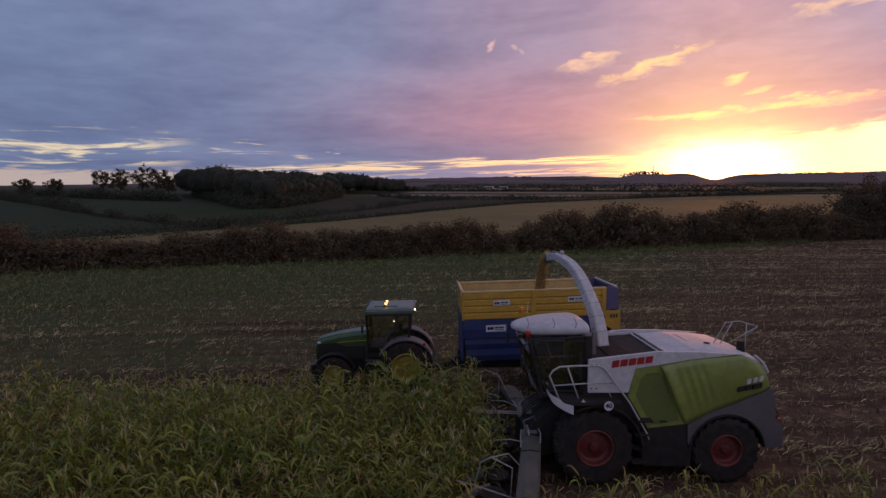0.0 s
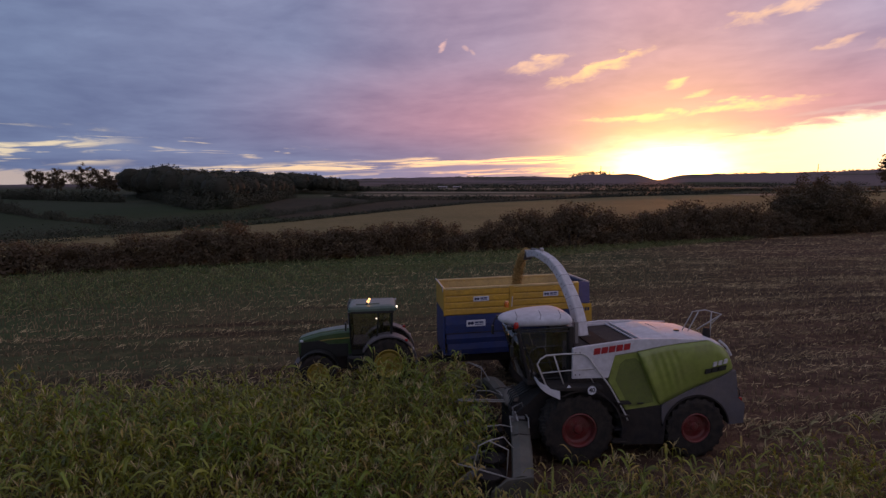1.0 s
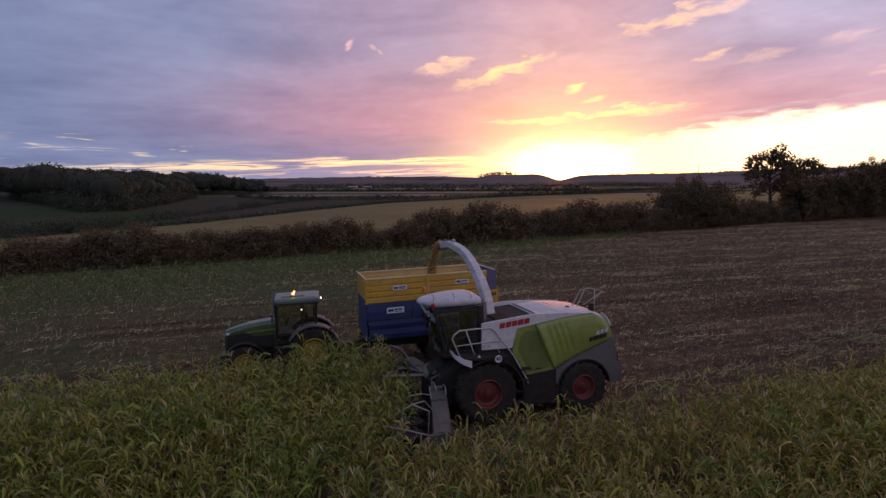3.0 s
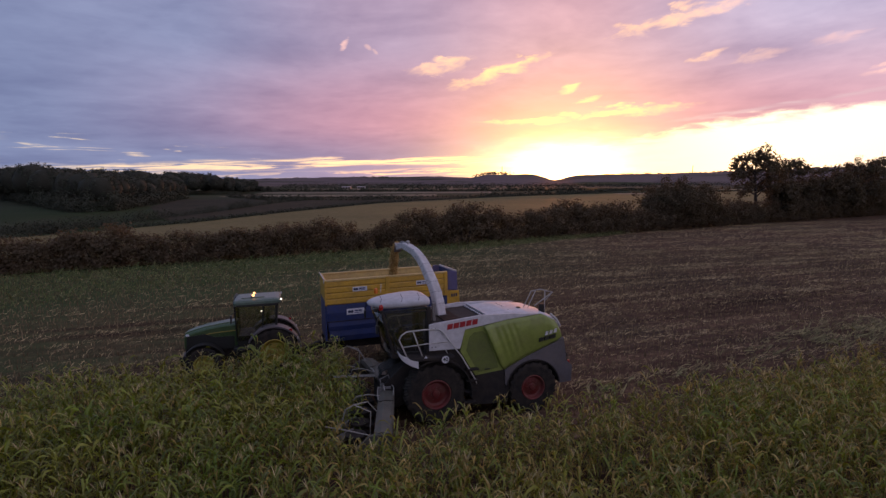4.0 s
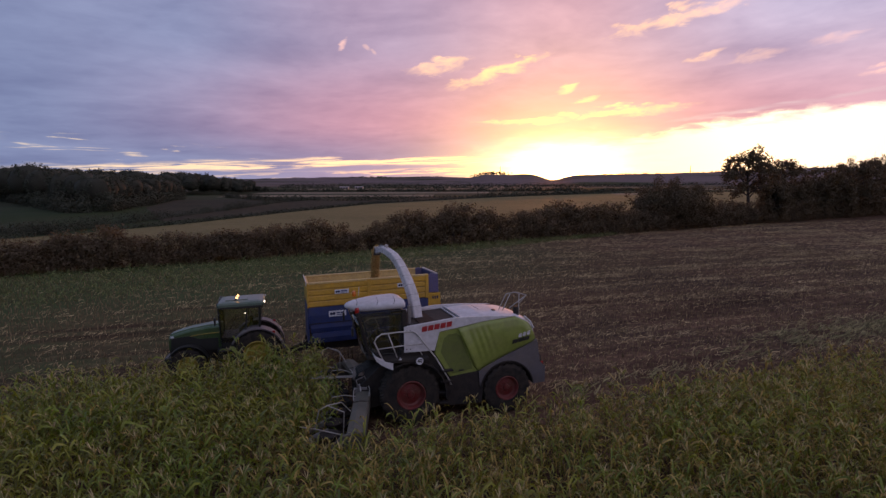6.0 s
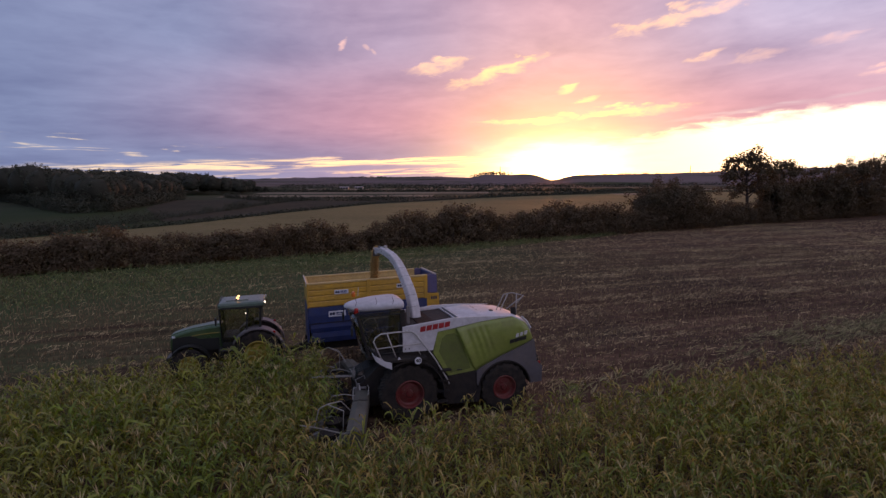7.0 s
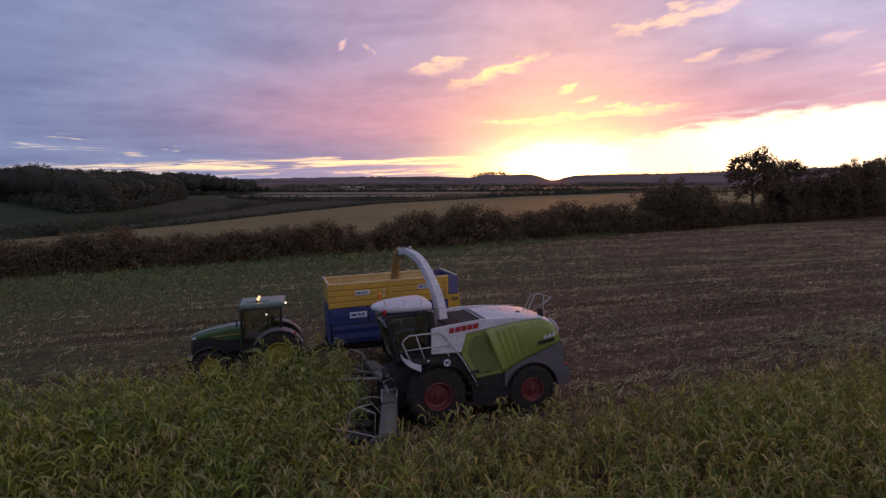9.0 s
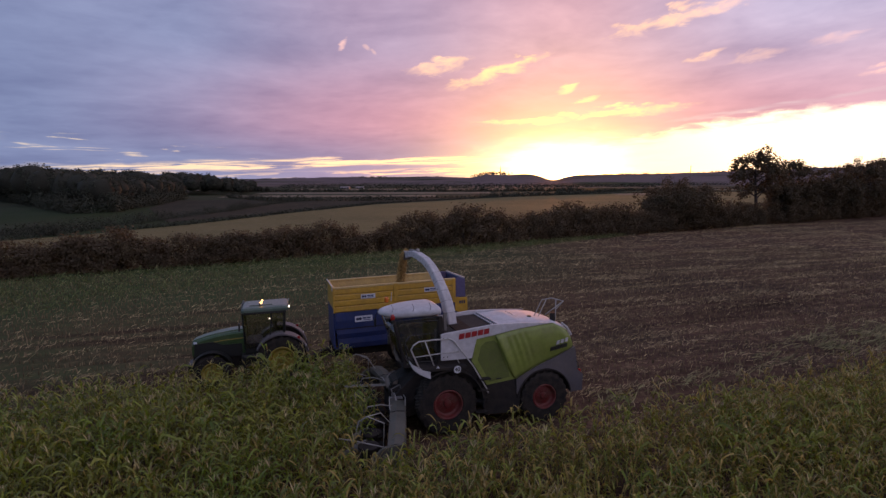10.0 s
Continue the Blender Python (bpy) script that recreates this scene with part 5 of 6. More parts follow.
# ---------------------------------------------------------------- tractor
def build_tractor():
    A = thing("tractor", pose(-4.46, 6.8, -0.30, -2.0) @ pose(0, 0.8, 0), "dark green tractor with yellow rims and lit orange beacon", "tractor")
    for s in (-1, 1):
        wheel(A, 0.0, s * 0.84, 0.90, 0.91, 0.52, 0.48, RIMYELLOW, s, "dusty yellow rear rim")
        wheel(A, -2.46, s * 0.80, 0.63, 0.64, 0.42, 0.34, RIMYELLOW, s, "dusty yellow front rim")
        part("rear_fender", arc_guard(bmesh.new(), 0.0, 0.88, 0.97, -12, 152, s * 1.12, s * 0.52, 0.05), GREY, A, "grey rear mudguard")
        part("front_fender", arc_guard(bmesh.new(), -2.46, 0.63, 0.72, 20, 150, s * 1.0, s * 0.62, 0.03), BLACK, A, "black front mudguard")
        part("tail_lamp", box(bmesh.new(), (0.62, s * 1.06, 1.72), (0.10, 0.10, 0.09), 0.015), LAMPRED, A, "red tail lamp")
        part("fender_lamp", box(bmesh.new(), (0.86, s * 1.06, 1.40), (0.06, 0.12, 0.08), 0.015), LABEL, A)
    part("rear_axle", tube(bmesh.new(), [(0, -0.6, 0.9), (0, 0.6, 0.9)], 0.15, 12), DARK, A)
    part("front_axle", tube(bmesh.new(), [(-2.46, -0.6, 0.63), (-2.46, 0.6, 0.63)], 0.10, 12), DARK, A)
    part("gearbox", prism(bmesh.new(), [(0.35, 0.7), (0.3, 1.3), (-1.4, 1.2), (-3.0, 1.05), (-3.05, 0.62), (-1.6, 0.55)], -0.34, 0.34, 0.03), DARK, A)
    # bonnet
    def bonnet_ring(x, top, bot, w):
        return [(x, -w, bot), (x, -w * 1.02, bot + (top - bot) * 0.62), (x, -w * 1.0, top - 0.13), (x, -w * 0.86, top - 0.075), (x, -w * 0.66, top - 0.06), (x, -w * 0.60, top - 0.015), (x, 0, top), (x, w * 0.60, top - 0.015), (x, w * 0.66, top - 0.06), (x, w * 0.86, top - 0.075), (x, w * 1.0, top - 0.13), (x, w * 1.02, bot + (top - bot) * 0.62), (x, w, bot)]
    bonnet = part("bonnet", loft(bmesh.new(), [bonnet_ring(*q) for q in ((-1.30, 2.05, 1.10, 0.47), (-1.8, 2.02, 1.08, 0.46), (-2.4, 1.93, 1.08, 0.44), (-2.84, 1.82, 1.10, 0.41), (-3.10, 1.73, 1.12, 0.38), (-3.17, 1.66, 1.14, 0.35), (-3.18, 1.50, 1.14, 0.33))]), DEERGREEN, A, "dark green sloping bonnet")
    part("nose_grille", prism(bmesh.new(), [(-3.15, 0.74), (-3.18, 1.54), (-3.06, 1.54), (-2.96, 0.74)], -0.30, 0.30, 0.02), BLACK, bonnet)
    for s in (-1, 1):
        part("bonnet_strip", tube(bmesh.new(), [(-1.34, s * 0.484, 1.73), (-2.1, s * 0.468, 1.68), (-2.76, s * 0.424, 1.58)], 0.016, 6), RIMYELLOW, bonnet, "thin yellow bonnet stripe")
        part("headlight", box(bmesh.new(), (-3.05, s * 0.33, 1.62), (0.12, 0.14, 0.07), 0.02), LABEL, bonnet, "pale headlight")
        part("bonnet_badge", box(bmesh.new(), (-2.30, s * 0.476, 1.52), (0.14, 0.012, 0.06), 0.004), LABEL, bonnet)
        for i in range(3):
            part("vent_slot", prism(bmesh.new(), [(-2.06 + 0.1 * i, 1.26), (-2.0 + 0.1 * i, 1.26), (-1.94 + 0.1 * i, 1.62), (-2.0 + 0.1 * i, 1.62)], s * 0.468, s * 0.482), DEERGREEN, bonnet)
        part("side_grille", prism(bmesh.new(), [(-1.42, 1.06), (-1.42, 1.52), (-2.1, 1.52), (-2.45, 1.66), (-3.06, 1.60), (-3.10, 1.16), (-2.5, 1.04)], s * 0.470, s * 0.488), BLACK, bonnet, "black side grille")
        arm = part("mirror_arm", tube(bmesh.new(), [(-1.30, s * 0.8, 2.48), (-1.44, s * 1.05, 2.44)], 0.014, 6), BLACK, A)
        part("mirror", box(bmesh.new(), (-1.46, s * 1.07, 2.26), (0.06, 0.18, 0.28), 0.02), BLACK, arm)
        part("front_pillar", tube(bmesh.new(), [(-1.30, s * 0.60, 1.30), (-1.36, s * 0.74, 2.68)], 0.035, 8), BLACK, A)
        part("door_pillar", tube(bmesh.new(), [(-0.42, s * 0.78, 1.40), (-0.34, s * 0.78, 2.68)], 0.025, 8), BLACK, A)
        part("rear_pillar", tube(bmesh.new(), [(0.10, s * 0.74, 1.72), (0.14, s * 0.76, 2.70)], 0.045, 8), BLACK, A)
        part("side_window", prism(bmesh.new(), [(-1.28, 1.36), (-1.34, 2.66), (0.12, 2.66), (0.06, 1.86), (-0.5, 1.80), (-0.95, 1.36)], s * 0.755, s * 0.762), GLASS, A, "dark tinted cab window").visible_shadow = False
        part("cab_step", box(bmesh.new(), (-1.12, s * 0.78, 0.72), (0.42, 0.30, 0.05), 0.01), DARK, A)
        part("cab_step", box(bmesh.new(), (-1.12, s * 0.74, 1.04), (0.42, 0.30, 0.05), 0.01), DARK, A)
        part("fuel_tank", box(bmesh.new(), (-1.0, s * 0.56, 0.86), (0.9, 0.40, 0.56), 0.08), BLACK, A, "black fuel tank")
        part("roof_lamp", box(bmesh.new(), (0.31, s * 0.74, 2.86), (0.05, 0.09, 0.07), 0.015), LAMP_LIT if s < 0 else LABEL, A, "rear work lamp on the cab roof")
        part("front_roof_lamp", box(bmesh.new(), (-1.40, s * 0.55, 2.80), (0.05, 0.16, 0.08), 0.015), BLACK, A)
    part("cab_base", box(bmesh.new(), (-0.6, 0, 1.34), (1.4, 1.46, 0.40), 0.05), BLACK, A)
    part("windscreen", prism(bmesh.new(), [(-1.32, 1.42), (-1.39, 2.66), (-1.38, 2.66), (-1.31, 1.42)], -0.66, 0.66), GLASS, A).visible_shadow = False
    part("rear_window", prism(bmesh.new(), [(0.12, 1.60), (0.16, 2.66), (0.168, 2.66), (0.128, 1.60)], -0.68, 0.68), GLASS, A).visible_shadow = False
    def roof_ring(z, o):
        c = [(-1.40 + o, -0.80 + o), (-1.34 + o, -0.86 + o), (0.22 - o, -0.86 + o), (0.30 - o, -0.78 + o), (0.30 - o, 0.78 - o), (0.22 - o, 0.86 - o), (-1.34 + o, 0.86 - o), (-1.40 + o, 0.80 - o)]
        return [(a, b, z + 0.02 * a) for a, b in c]
    part("cab_roof", loft(bmesh.new(), [roof_ring(2.70, 0.06), roof_ring(2.75, 0.0), roof_ring(2.83, 0.0), roof_ring(2.90, 0.05), roof_ring(2.93, 0.20)]), ROOFGREEN, A, "grey-green cab roof")
    # added black strip, standing in for shade below the roof edge
    part("roof_shade_strip", box(bmesh.new(), (-0.55, -0.835, 2.70), (1.50, 0.05, 0.09), 0.015), BLACK, A)
    part("operator_seat", box(box(bmesh.new(), (-0.45, 0, 1.62), (0.46, 0.48, 0.14), 0.05), (-0.22, 0, 1.95), (0.13, 0.44, 0.58), 0.05), SEAT, A, "empty dark cab seat")
    part("steering_wheel", tube(bmesh.new(), [(-0.95 + 0.08 * math.cos(a), 0.19 * math.sin(a), 1.85 + 0.15 * math.cos(a)) for a in np.linspace(0, 2 * math.pi, 17)[:-1]], 0.015, 6, True), BLACK, A)
    part("cab_lamp", box(bmesh.new(), (-0.40, -0.70, 2.44), (0.07, 0.03, 0.05), 0.01), LAMP_LIT, A, "small lit lamp in the cab")
    part("roof_hatch", loft(bmesh.new(), [[(x, yy, z + 0.02 * x) for x, yy in ((-1.12, -0.5), (-0.30, -0.5), (-0.30, 0.5), (-1.12, 0.5))] for z in (2.92, 2.955)]), ROOFGREEN, A)
    part("roof_rear_vent", box(bmesh.new(), (0.16, -0.50, 2.85), (0.26, 0.50, 0.10), 0.02), BLACK, A, "black rear vent in the cab roof")
    stem = part("beacon_stem", tube(bmesh.new(), [(-0.78, -0.55, 2.90), (-0.72, -0.55, 3.00)], 0.022, 8), BLACK, A)
    lens = Matrix.Translation((-0.71, -0.55, 3.00)) @ Matrix.Rotation(radians(28), 4, "Y")
    bm = lathe(bmesh.new(), [(0.042, 0.0), (0.052, 0.025), (0.050, 0.062), (0.026, 0.080), (0.036, 0.10), (0.040, 0.135), (0.018, 0.16)], (0, 0, 0), 16, "z")
    bmesh.ops.transform(bm, matrix=lens, verts=bm.verts)
    part("beacon", bm, BEACON_LIT, stem, "lit orange rotating beacon")
    bm = lathe(bmesh.new(), [(0.054, 0.066), (0.054, 0.082)], (0, 0, 0), 16, "z")
    bmesh.ops.transform(bm, matrix=lens, verts=bm.verts)
    part("beacon_collar", bm, BLACK, stem)
    part("exhaust", tube(bmesh.new(), [(-1.42, 0.62, 1.5), (-1.44, 0.66, 2.75), (-1.36, 0.68, 2.92)], 0.05, 10), STEEL, A)
    part("lift_arm", tube(bmesh.new(), [(0.3, -0.35, 0.75), (0.95, -0.38, 0.60)], 0.05, 8), DARK, A)
    part("lift_arm", tube(bmesh.new(), [(0.3, 0.35, 0.75), (0.95, 0.38, 0.60)], 0.05, 8), DARK, A)
    part("front_weight", box(bmesh.new(), (-3.24, 0, 0.66), (0.22, 0.8, 0.36), 0.05), BLACK, A)
    return A


build_tractor()
# ---------------------------------------------------------------- trees, hedges and woods
HEDGE_LEAF = surface("hedge_leaf", rgb(0.112, 0.092, 0.062), rgb(0.130, 0.092, 0.058), rough=0.75, scale=0.35, bump=0.0, through_light=0.30, spread=0.15, spec=0.1)
TREE_LEAF = surface("tree_leaf", rgb(0.090, 0.076, 0.048), rgb(0.104, 0.074, 0.044), rough=0.7, scale=0.3, bump=0.0, through_light=0.28, spread=0.15, spec=0.2)
WOOD_LEAF = surface("wood_leaf", rgb(0.052, 0.061, 0.042), rgb(0.054, 0.056, 0.040), rough=0.9, scale=0.06, bump=0.0, through_light=0.06, spread=0.10, spec=0.15)
# darker than the leaves: shade inside the crowns, put into the colour
WOOD_SHADE = surface("wood_depth", rgb(0.048, 0.049, 0.036), rgb(0.038, 0.039, 0.029), rough=0.95, scale=0.5, bump=0.9, bump_scale=1.6, spec=0.1)
BARK = surface("bark", rgb(0.055, 0.042, 0.032), rgb(0.040, 0.032, 0.026), rough=0.9, scale=3.0, bump=0.5)


def leaf_cloud(r, centres, per, radius, size):
    """Leaves scattered round centres; they face outwards and up from their clump, with some scatter."""
    centres = np.asarray(centres, float)
    k = len(centres) * per
    off = np.clip(r.normal(0, 1, (k, 3)), -1.8, 1.8) * np.array((1.0, 1.0, 0.75))
    c = np.repeat(centres, per, 0) + off * radius
    face = off * 0.7 + np.array((0.0, 0.0, 0.5)) + r.normal(0, 0.5, (k, 3))
    face /= np.linalg.norm(face, axis=1)[:, None]
    a = np.cross(face, r.normal(0, 1, (k, 3)))
    a /= np.linalg.norm(a, axis=1)[:, None]
    b = np.cross(face, a)
    s = (size * (0.6 + 0.8 * r.random(k)))[:, None]
    a, b = a * s, b * s * 0.62
    v = np.stack([c - a, c + b, c + a * 1.1, c - b], 1).reshape(-1, 3)
    return v, np.arange(k * 4).reshape(-1, 4)


def tree_parts(seed, height, spread, low=0.30, clusters=70, per=26, size=0.26):
    """Limbs as a bmesh, and leaves as arrays, of one tree at the origin."""
    r = np.random.default_rng(seed)
    bm = bmesh.new()
    top = Vector((r.normal(0, 0.04) * height, r.normal(0, 0.04) * height, height * 0.80))
    trunk = [Vector((0, 0, -0.1)), top * 0.3 + Vector((r.normal(0, 0.1), r.normal(0, 0.1), 0)), top * 0.65, top]
    r0 = height * 0.022
    tube(bm, trunk, [r0 * 1.3, r0, r0 * 0.6, r0 * 0.2], 8)
    tips = [top]
    for i in range(int(9 + spread)):
        q = low + (0.92 - low) * (i + r.random()) / (9 + spread)
        a = i * 2.4 + r.normal(0, 0.4)
        p = top * q
        reach = spread * (0.55 + 0.45 * math.sin(math.pi * min(1, (q - low) / (1 - low) * 0.85 + 0.12))) * (0.7 + 0.5 * r.random())
        e = p + Vector((math.cos(a) * reach, math.sin(a) * reach, height * (0.10 + 0.12 * r.random())))
        m = p.lerp(e, 0.5) + Vector((0, 0, 0.05 * height * r.random()))
        tube(bm, [p, m, e], [r0 * 0.45, r0 * 0.28, r0 * 0.08], 6)
        tips += [e, p.lerp(e, 0.75)]
        for _ in range(3):
            d = Vector(r.normal(0, 1, 3)) * 0.26 * spread
            tube(bm, [m, m + d * 0.6 + Vector((0, 0, 0.2)), m + d + Vector((0, 0, 0.4))], [r0 * 0.2, r0 * 0.12, r0 * 0.05], 5)
            tips.append(m + d + Vector((0, 0, 0.4)))
    tips = np.array([tuple(t) for t in tips])
    cs = tips[r.integers(0, len(tips), clusters)] + r.normal(0, 0.075 * spread + 0.12, (clusters, 3))
    # the crown rounds out between the limbs
    way = r.normal(0, 1, (clusters, 3))
    way /= np.linalg.norm(way, axis=1)[:, None]
    mid = height * (1 + low) / 2
    shell = np.array((top.x * 0.7, top.y * 0.7, mid)) + way * (0.55 + 0.45 * r.random((clusters, 1)) ** 0.5) * np.array((spread * 0.85, spread * 0.85, (height - mid) * 0.92))
    lumpy = np.sin(way[:, 0] * 4 + seed) * np.sin(way[:, 1] * 4 + 2 * seed) * np.sin(way[:, 2] * 5 + 1) > -0.12
    cs = np.where((r.random(clusters) < 0.6)[:, None] & lumpy[:, None], shell, cs)
    v, f = leaf_cloud(r, cs, per, 0.24 + 0.050 * spread, size)
    return bm, v, f


def build_tree(name, seed, height, spread, m, label, group="", **kw):
    t = thing(name, m, label, "tree", group)
    bm, v, f = tree_parts(seed, height, spread, **kw)
    part("trunk", bm, BARK, t, "", True)
    raw("crown", v, f, TREE_LEAF, parent=t)
    return t


# trees along the hedge, to the side of the sunset
for seed, u, back, h, sp, low, cl in ((11, 53.0, 1.5, 12.8, 4.4, 0.40, 84), (12, 63.0, 2.0, 11.6, 3.8, 0.28, 66), (13, 58.2, 1.0, 7.4, 2.6, 0.2, 60), (34, 72.5, 1.5, 10.2, 3.4, 0.2, 80), (15, 68.0, 2.5, 8.0, 3.0, 0.15, 70),
                                      (26, 84.0, 2.0, 12.0, 5.2, 0.2, 120), (27, 94.0, 1.5, 12.6, 5.4, 0.2, 120), (38, 78.0, 1.0, 9.2, 3.6, 0.15, 90), (19, 108.0, 2.0, 14.6, 5.4, 0.25, 96), (20, 122.0, 1.0, 14.0, 5.2, 0.2, 96)):
    build_tree("hedgerow_tree", seed, h, sp, pose(*uv(u, hedge_v(u) + back), 0), "tall leafy hedgerow tree dark against the sunset", "hedgerow trees", low=low, clusters=int(cl * 1.15), per=58, size=0.185)
# the broad thorn thicket
for k, (u, h, sp) in enumerate(((33.4, 6.9, 3.6), (36.6, 7.5, 3.8), (39.6, 6.8, 3.6), (31.0, 5.6, 2.8), (60.5, 6.4, 3.2), (66.0, 7.0, 3.4), (75.5, 7.6, 3.6), (81.0, 7.4, 3.6), (89.0, 8.0, 3.8))):
    build_tree("thorn_tree", 40 + k, h, sp, pose(*uv(u, hedge_v(u) + 2.2), 0), "broad dense thorn tree in the hedge", "thorn thicket", low=0.06, clusters=160, per=48, size=0.125)


def bush_arrays(seed, height, radius, per=60):
    r = np.random.default_rng(seed)
    cs = []
    for _ in range(46):
        a, q = r.random() * 6.28, r.random() ** 0.6
        z = height * (0.08 + 0.86 * r.random())
        w = radius * (1.05 - 0.55 * (z / height) ** 2) * q
        cs.append((w * math.cos(a), w * math.sin(a), z))
    for _ in range(7):
        a = r.random() * 6.28
        cs.append((0.5 * radius * math.cos(a), 0.5 * radius * math.sin(a), height * (0.96 + 0.16 * r.random())))
    return leaf_cloud(r, cs, per, 0.36, 0.098)


def build_hedge():
    kinds = []
    for k in range(6):
        t = thing("hedge_bush", pose(0, 0, 0), "dense russet-brown hawthorn hedge bush at the field edge", "bush", "field hedge")
        bm = bmesh.new()
        r = np.random.default_rng(60 + k)
        for _ in range(5):
            a = r.random() * 6.28
            tube(bm, [(0.2 * math.cos(a), 0.2 * math.sin(a), -0.1), (0.5 * math.cos(a), 0.5 * math.sin(a), 1.2), (0.9 * math.cos(a), 0.9 * math.sin(a), 2.4)], [0.06, 0.04, 0.015], 5)
        part("trunk", bm, BARK, t)
        v, f = bush_arrays(70 + k, 2.9, 1.75)
        raw("crown", v, f, HEDGE_LEAF, parent=t)
        kinds.append(t)
    r = np.random.default_rng(5)
    u = -66.0
    used = set()
    while u < 106:
        h = float(np.interp(u, [-66, -36, -26, -14, -4, 128], [0.56, 0.62, 0.74, 0.90, 0.98, 0.98])) + 0.09 * math.sin(u * 0.13) + 0.11 * math.sin(u * 0.41 + 1) + r.normal(0, 0.09) + (0.22 if r.random() < 0.08 else 0.0)
        x, y = uv(u, hedge_v(u) + 0.9 + r.normal(0, 0.25))
        m = pose(x, y, 0, 0, 0, r.random() * 360)
        k = int(r.integers(0, 6))
        if k not in used:
            used.add(k)
            kinds[k].matrix_world = m @ Matrix.Scale(h, 4)
            kinds[k].scale = (h, h, h)
        else:
            ob = copy_thing(kinds[k], m)
            ob.scale = (max(h, 0.95) * (0.95 + 0.2 * r.random()),) * 2 + (h,)
        u += (1.35 if u > -20 else 1.0) + 0.4 * r.random()


build_hedge()


def leafy_line(name, pts, height, step, label, width=1.2, size=0.5, per=26, material=None, category="hedge"):
    """A far hedge along a line of plan points, as uncounted foliage."""
    r = np.random.default_rng(len(pts) * 31 + int(abs(pts[0][0])))
    cs = []
    for (a, b), (c, d) in zip(pts, pts[1:]):
        ln = math.hypot(c - a, d - b)
        for q in np.arange(0, ln, step):
            p = (a + (c - a) * q / ln + r.normal(0, width * 0.3), b + (d - b) * q / ln + r.normal(0, width * 0.3))
            x, y = uv(*p)
            hh = height * (0.75 + 0.3 * math.sin(q * 0.21) * math.sin(q * 0.057 + 1) + 0.25 * r.random())
            for z in np.arange(0.25, hh, 0.8):
                cs.append((x, y, z + land(x, y)))
    v, f = leaf_cloud(r, cs, per, max(width * 0.4, 0.4), size)
    raw(name, v, f, material or WOOD_LEAF, "stuff", label, category)


leafy_line("far_hedge", [(-49, 80), (-44, 92), (-36, 130), (-21, 185), (9, 233), (50, 287), (112, 347), (240, 422)], 0.55, 0.6, "low dark hedge on the far side of the dry field", 0.9, 0.17, 24)
leafy_line("far_hedge", [(-60, 46), (-55, 62), (-54, 74), (-54, 92), (-54, 140), (-56, 190), (-50, 222)], 1.15, 0.5, "dark overgrown hedge between pastures", 1.7, 0.105, 44)
leafy_line("far_hedge", [(-330, 196), (-240, 198), (-200, 186), (-160, 172), (-140, 166)], 3.4, 0.9, "dark tall hedge below the row of pasture trees", 2.4, 0.27, 26)
leafy_line("far_hedge", [(-238, 176), (-180, 142), (-139, 118.5), (-112, 102)], 2.3, 0.7, "dark overgrown hedge down the pasture hill", 1.6, 0.13, 44)
leafy_line("far_hedge", [(-112, 102), (-96, 92), (-76, 82.6), (-61, 76), (-52, 74)], 1.0, 0.5, "dark overgrown hedge down the pasture hill", 1.0, 0.12, 40)
leafy_line("far_hedge", [(-64, 44), (-62, 50), (-61.4, 61.5), (-60.4, 74), (-55, 84)], 0.8, 0.5, "dark low hedge at the foot of the pasture", 1.2, 0.12, 30)
leafy_line("far_hedge", [(-98, 250), (-67, 209), (-31, 209), (-10, 226)], 1.3, 0.8, "dark hedge in the vale", 2.2, 0.3, 16)
leafy_line("far_hedge", [(17, 250), (61, 300), (141, 430), (240, 520)], 1.6, 1.0, "dark hedge in the vale", 2.0, 0.35, 14)
leafy_line("far_hedge", [(-132, 384), (-56, 384), (20, 400), (110, 440)], 2.2, 1.4, "dark hedge with small trees in the vale", 3.0, 0.5, 14)
leafy_line("far_hedge", [(-190, 640), (-40, 650), (120, 700), (300, 780)], 1.5, 2.0, "dark wooded belt in the vale", 5.0, 0.7, 15)
leafy_line("far_hedge", [(-260, 900), (0, 930), (240, 960), (520, 1000)], 1.6, 2.4, "dark wooded belt in the vale", 8.0, 0.9, 15)
leafy_line("far_hedge", [(-80, 236), (-40, 240), (0, 250), (40, 280)], 0.8, 1.0, "dark hedge in the vale", 1.4, 0.3, 14)
leafy_line("far_hedge", [(-200, 395), (-20, 402), (130, 460), (330, 560)], 1.1, 1.6, "dark hedge in the vale", 2.0, 0.5, 12)


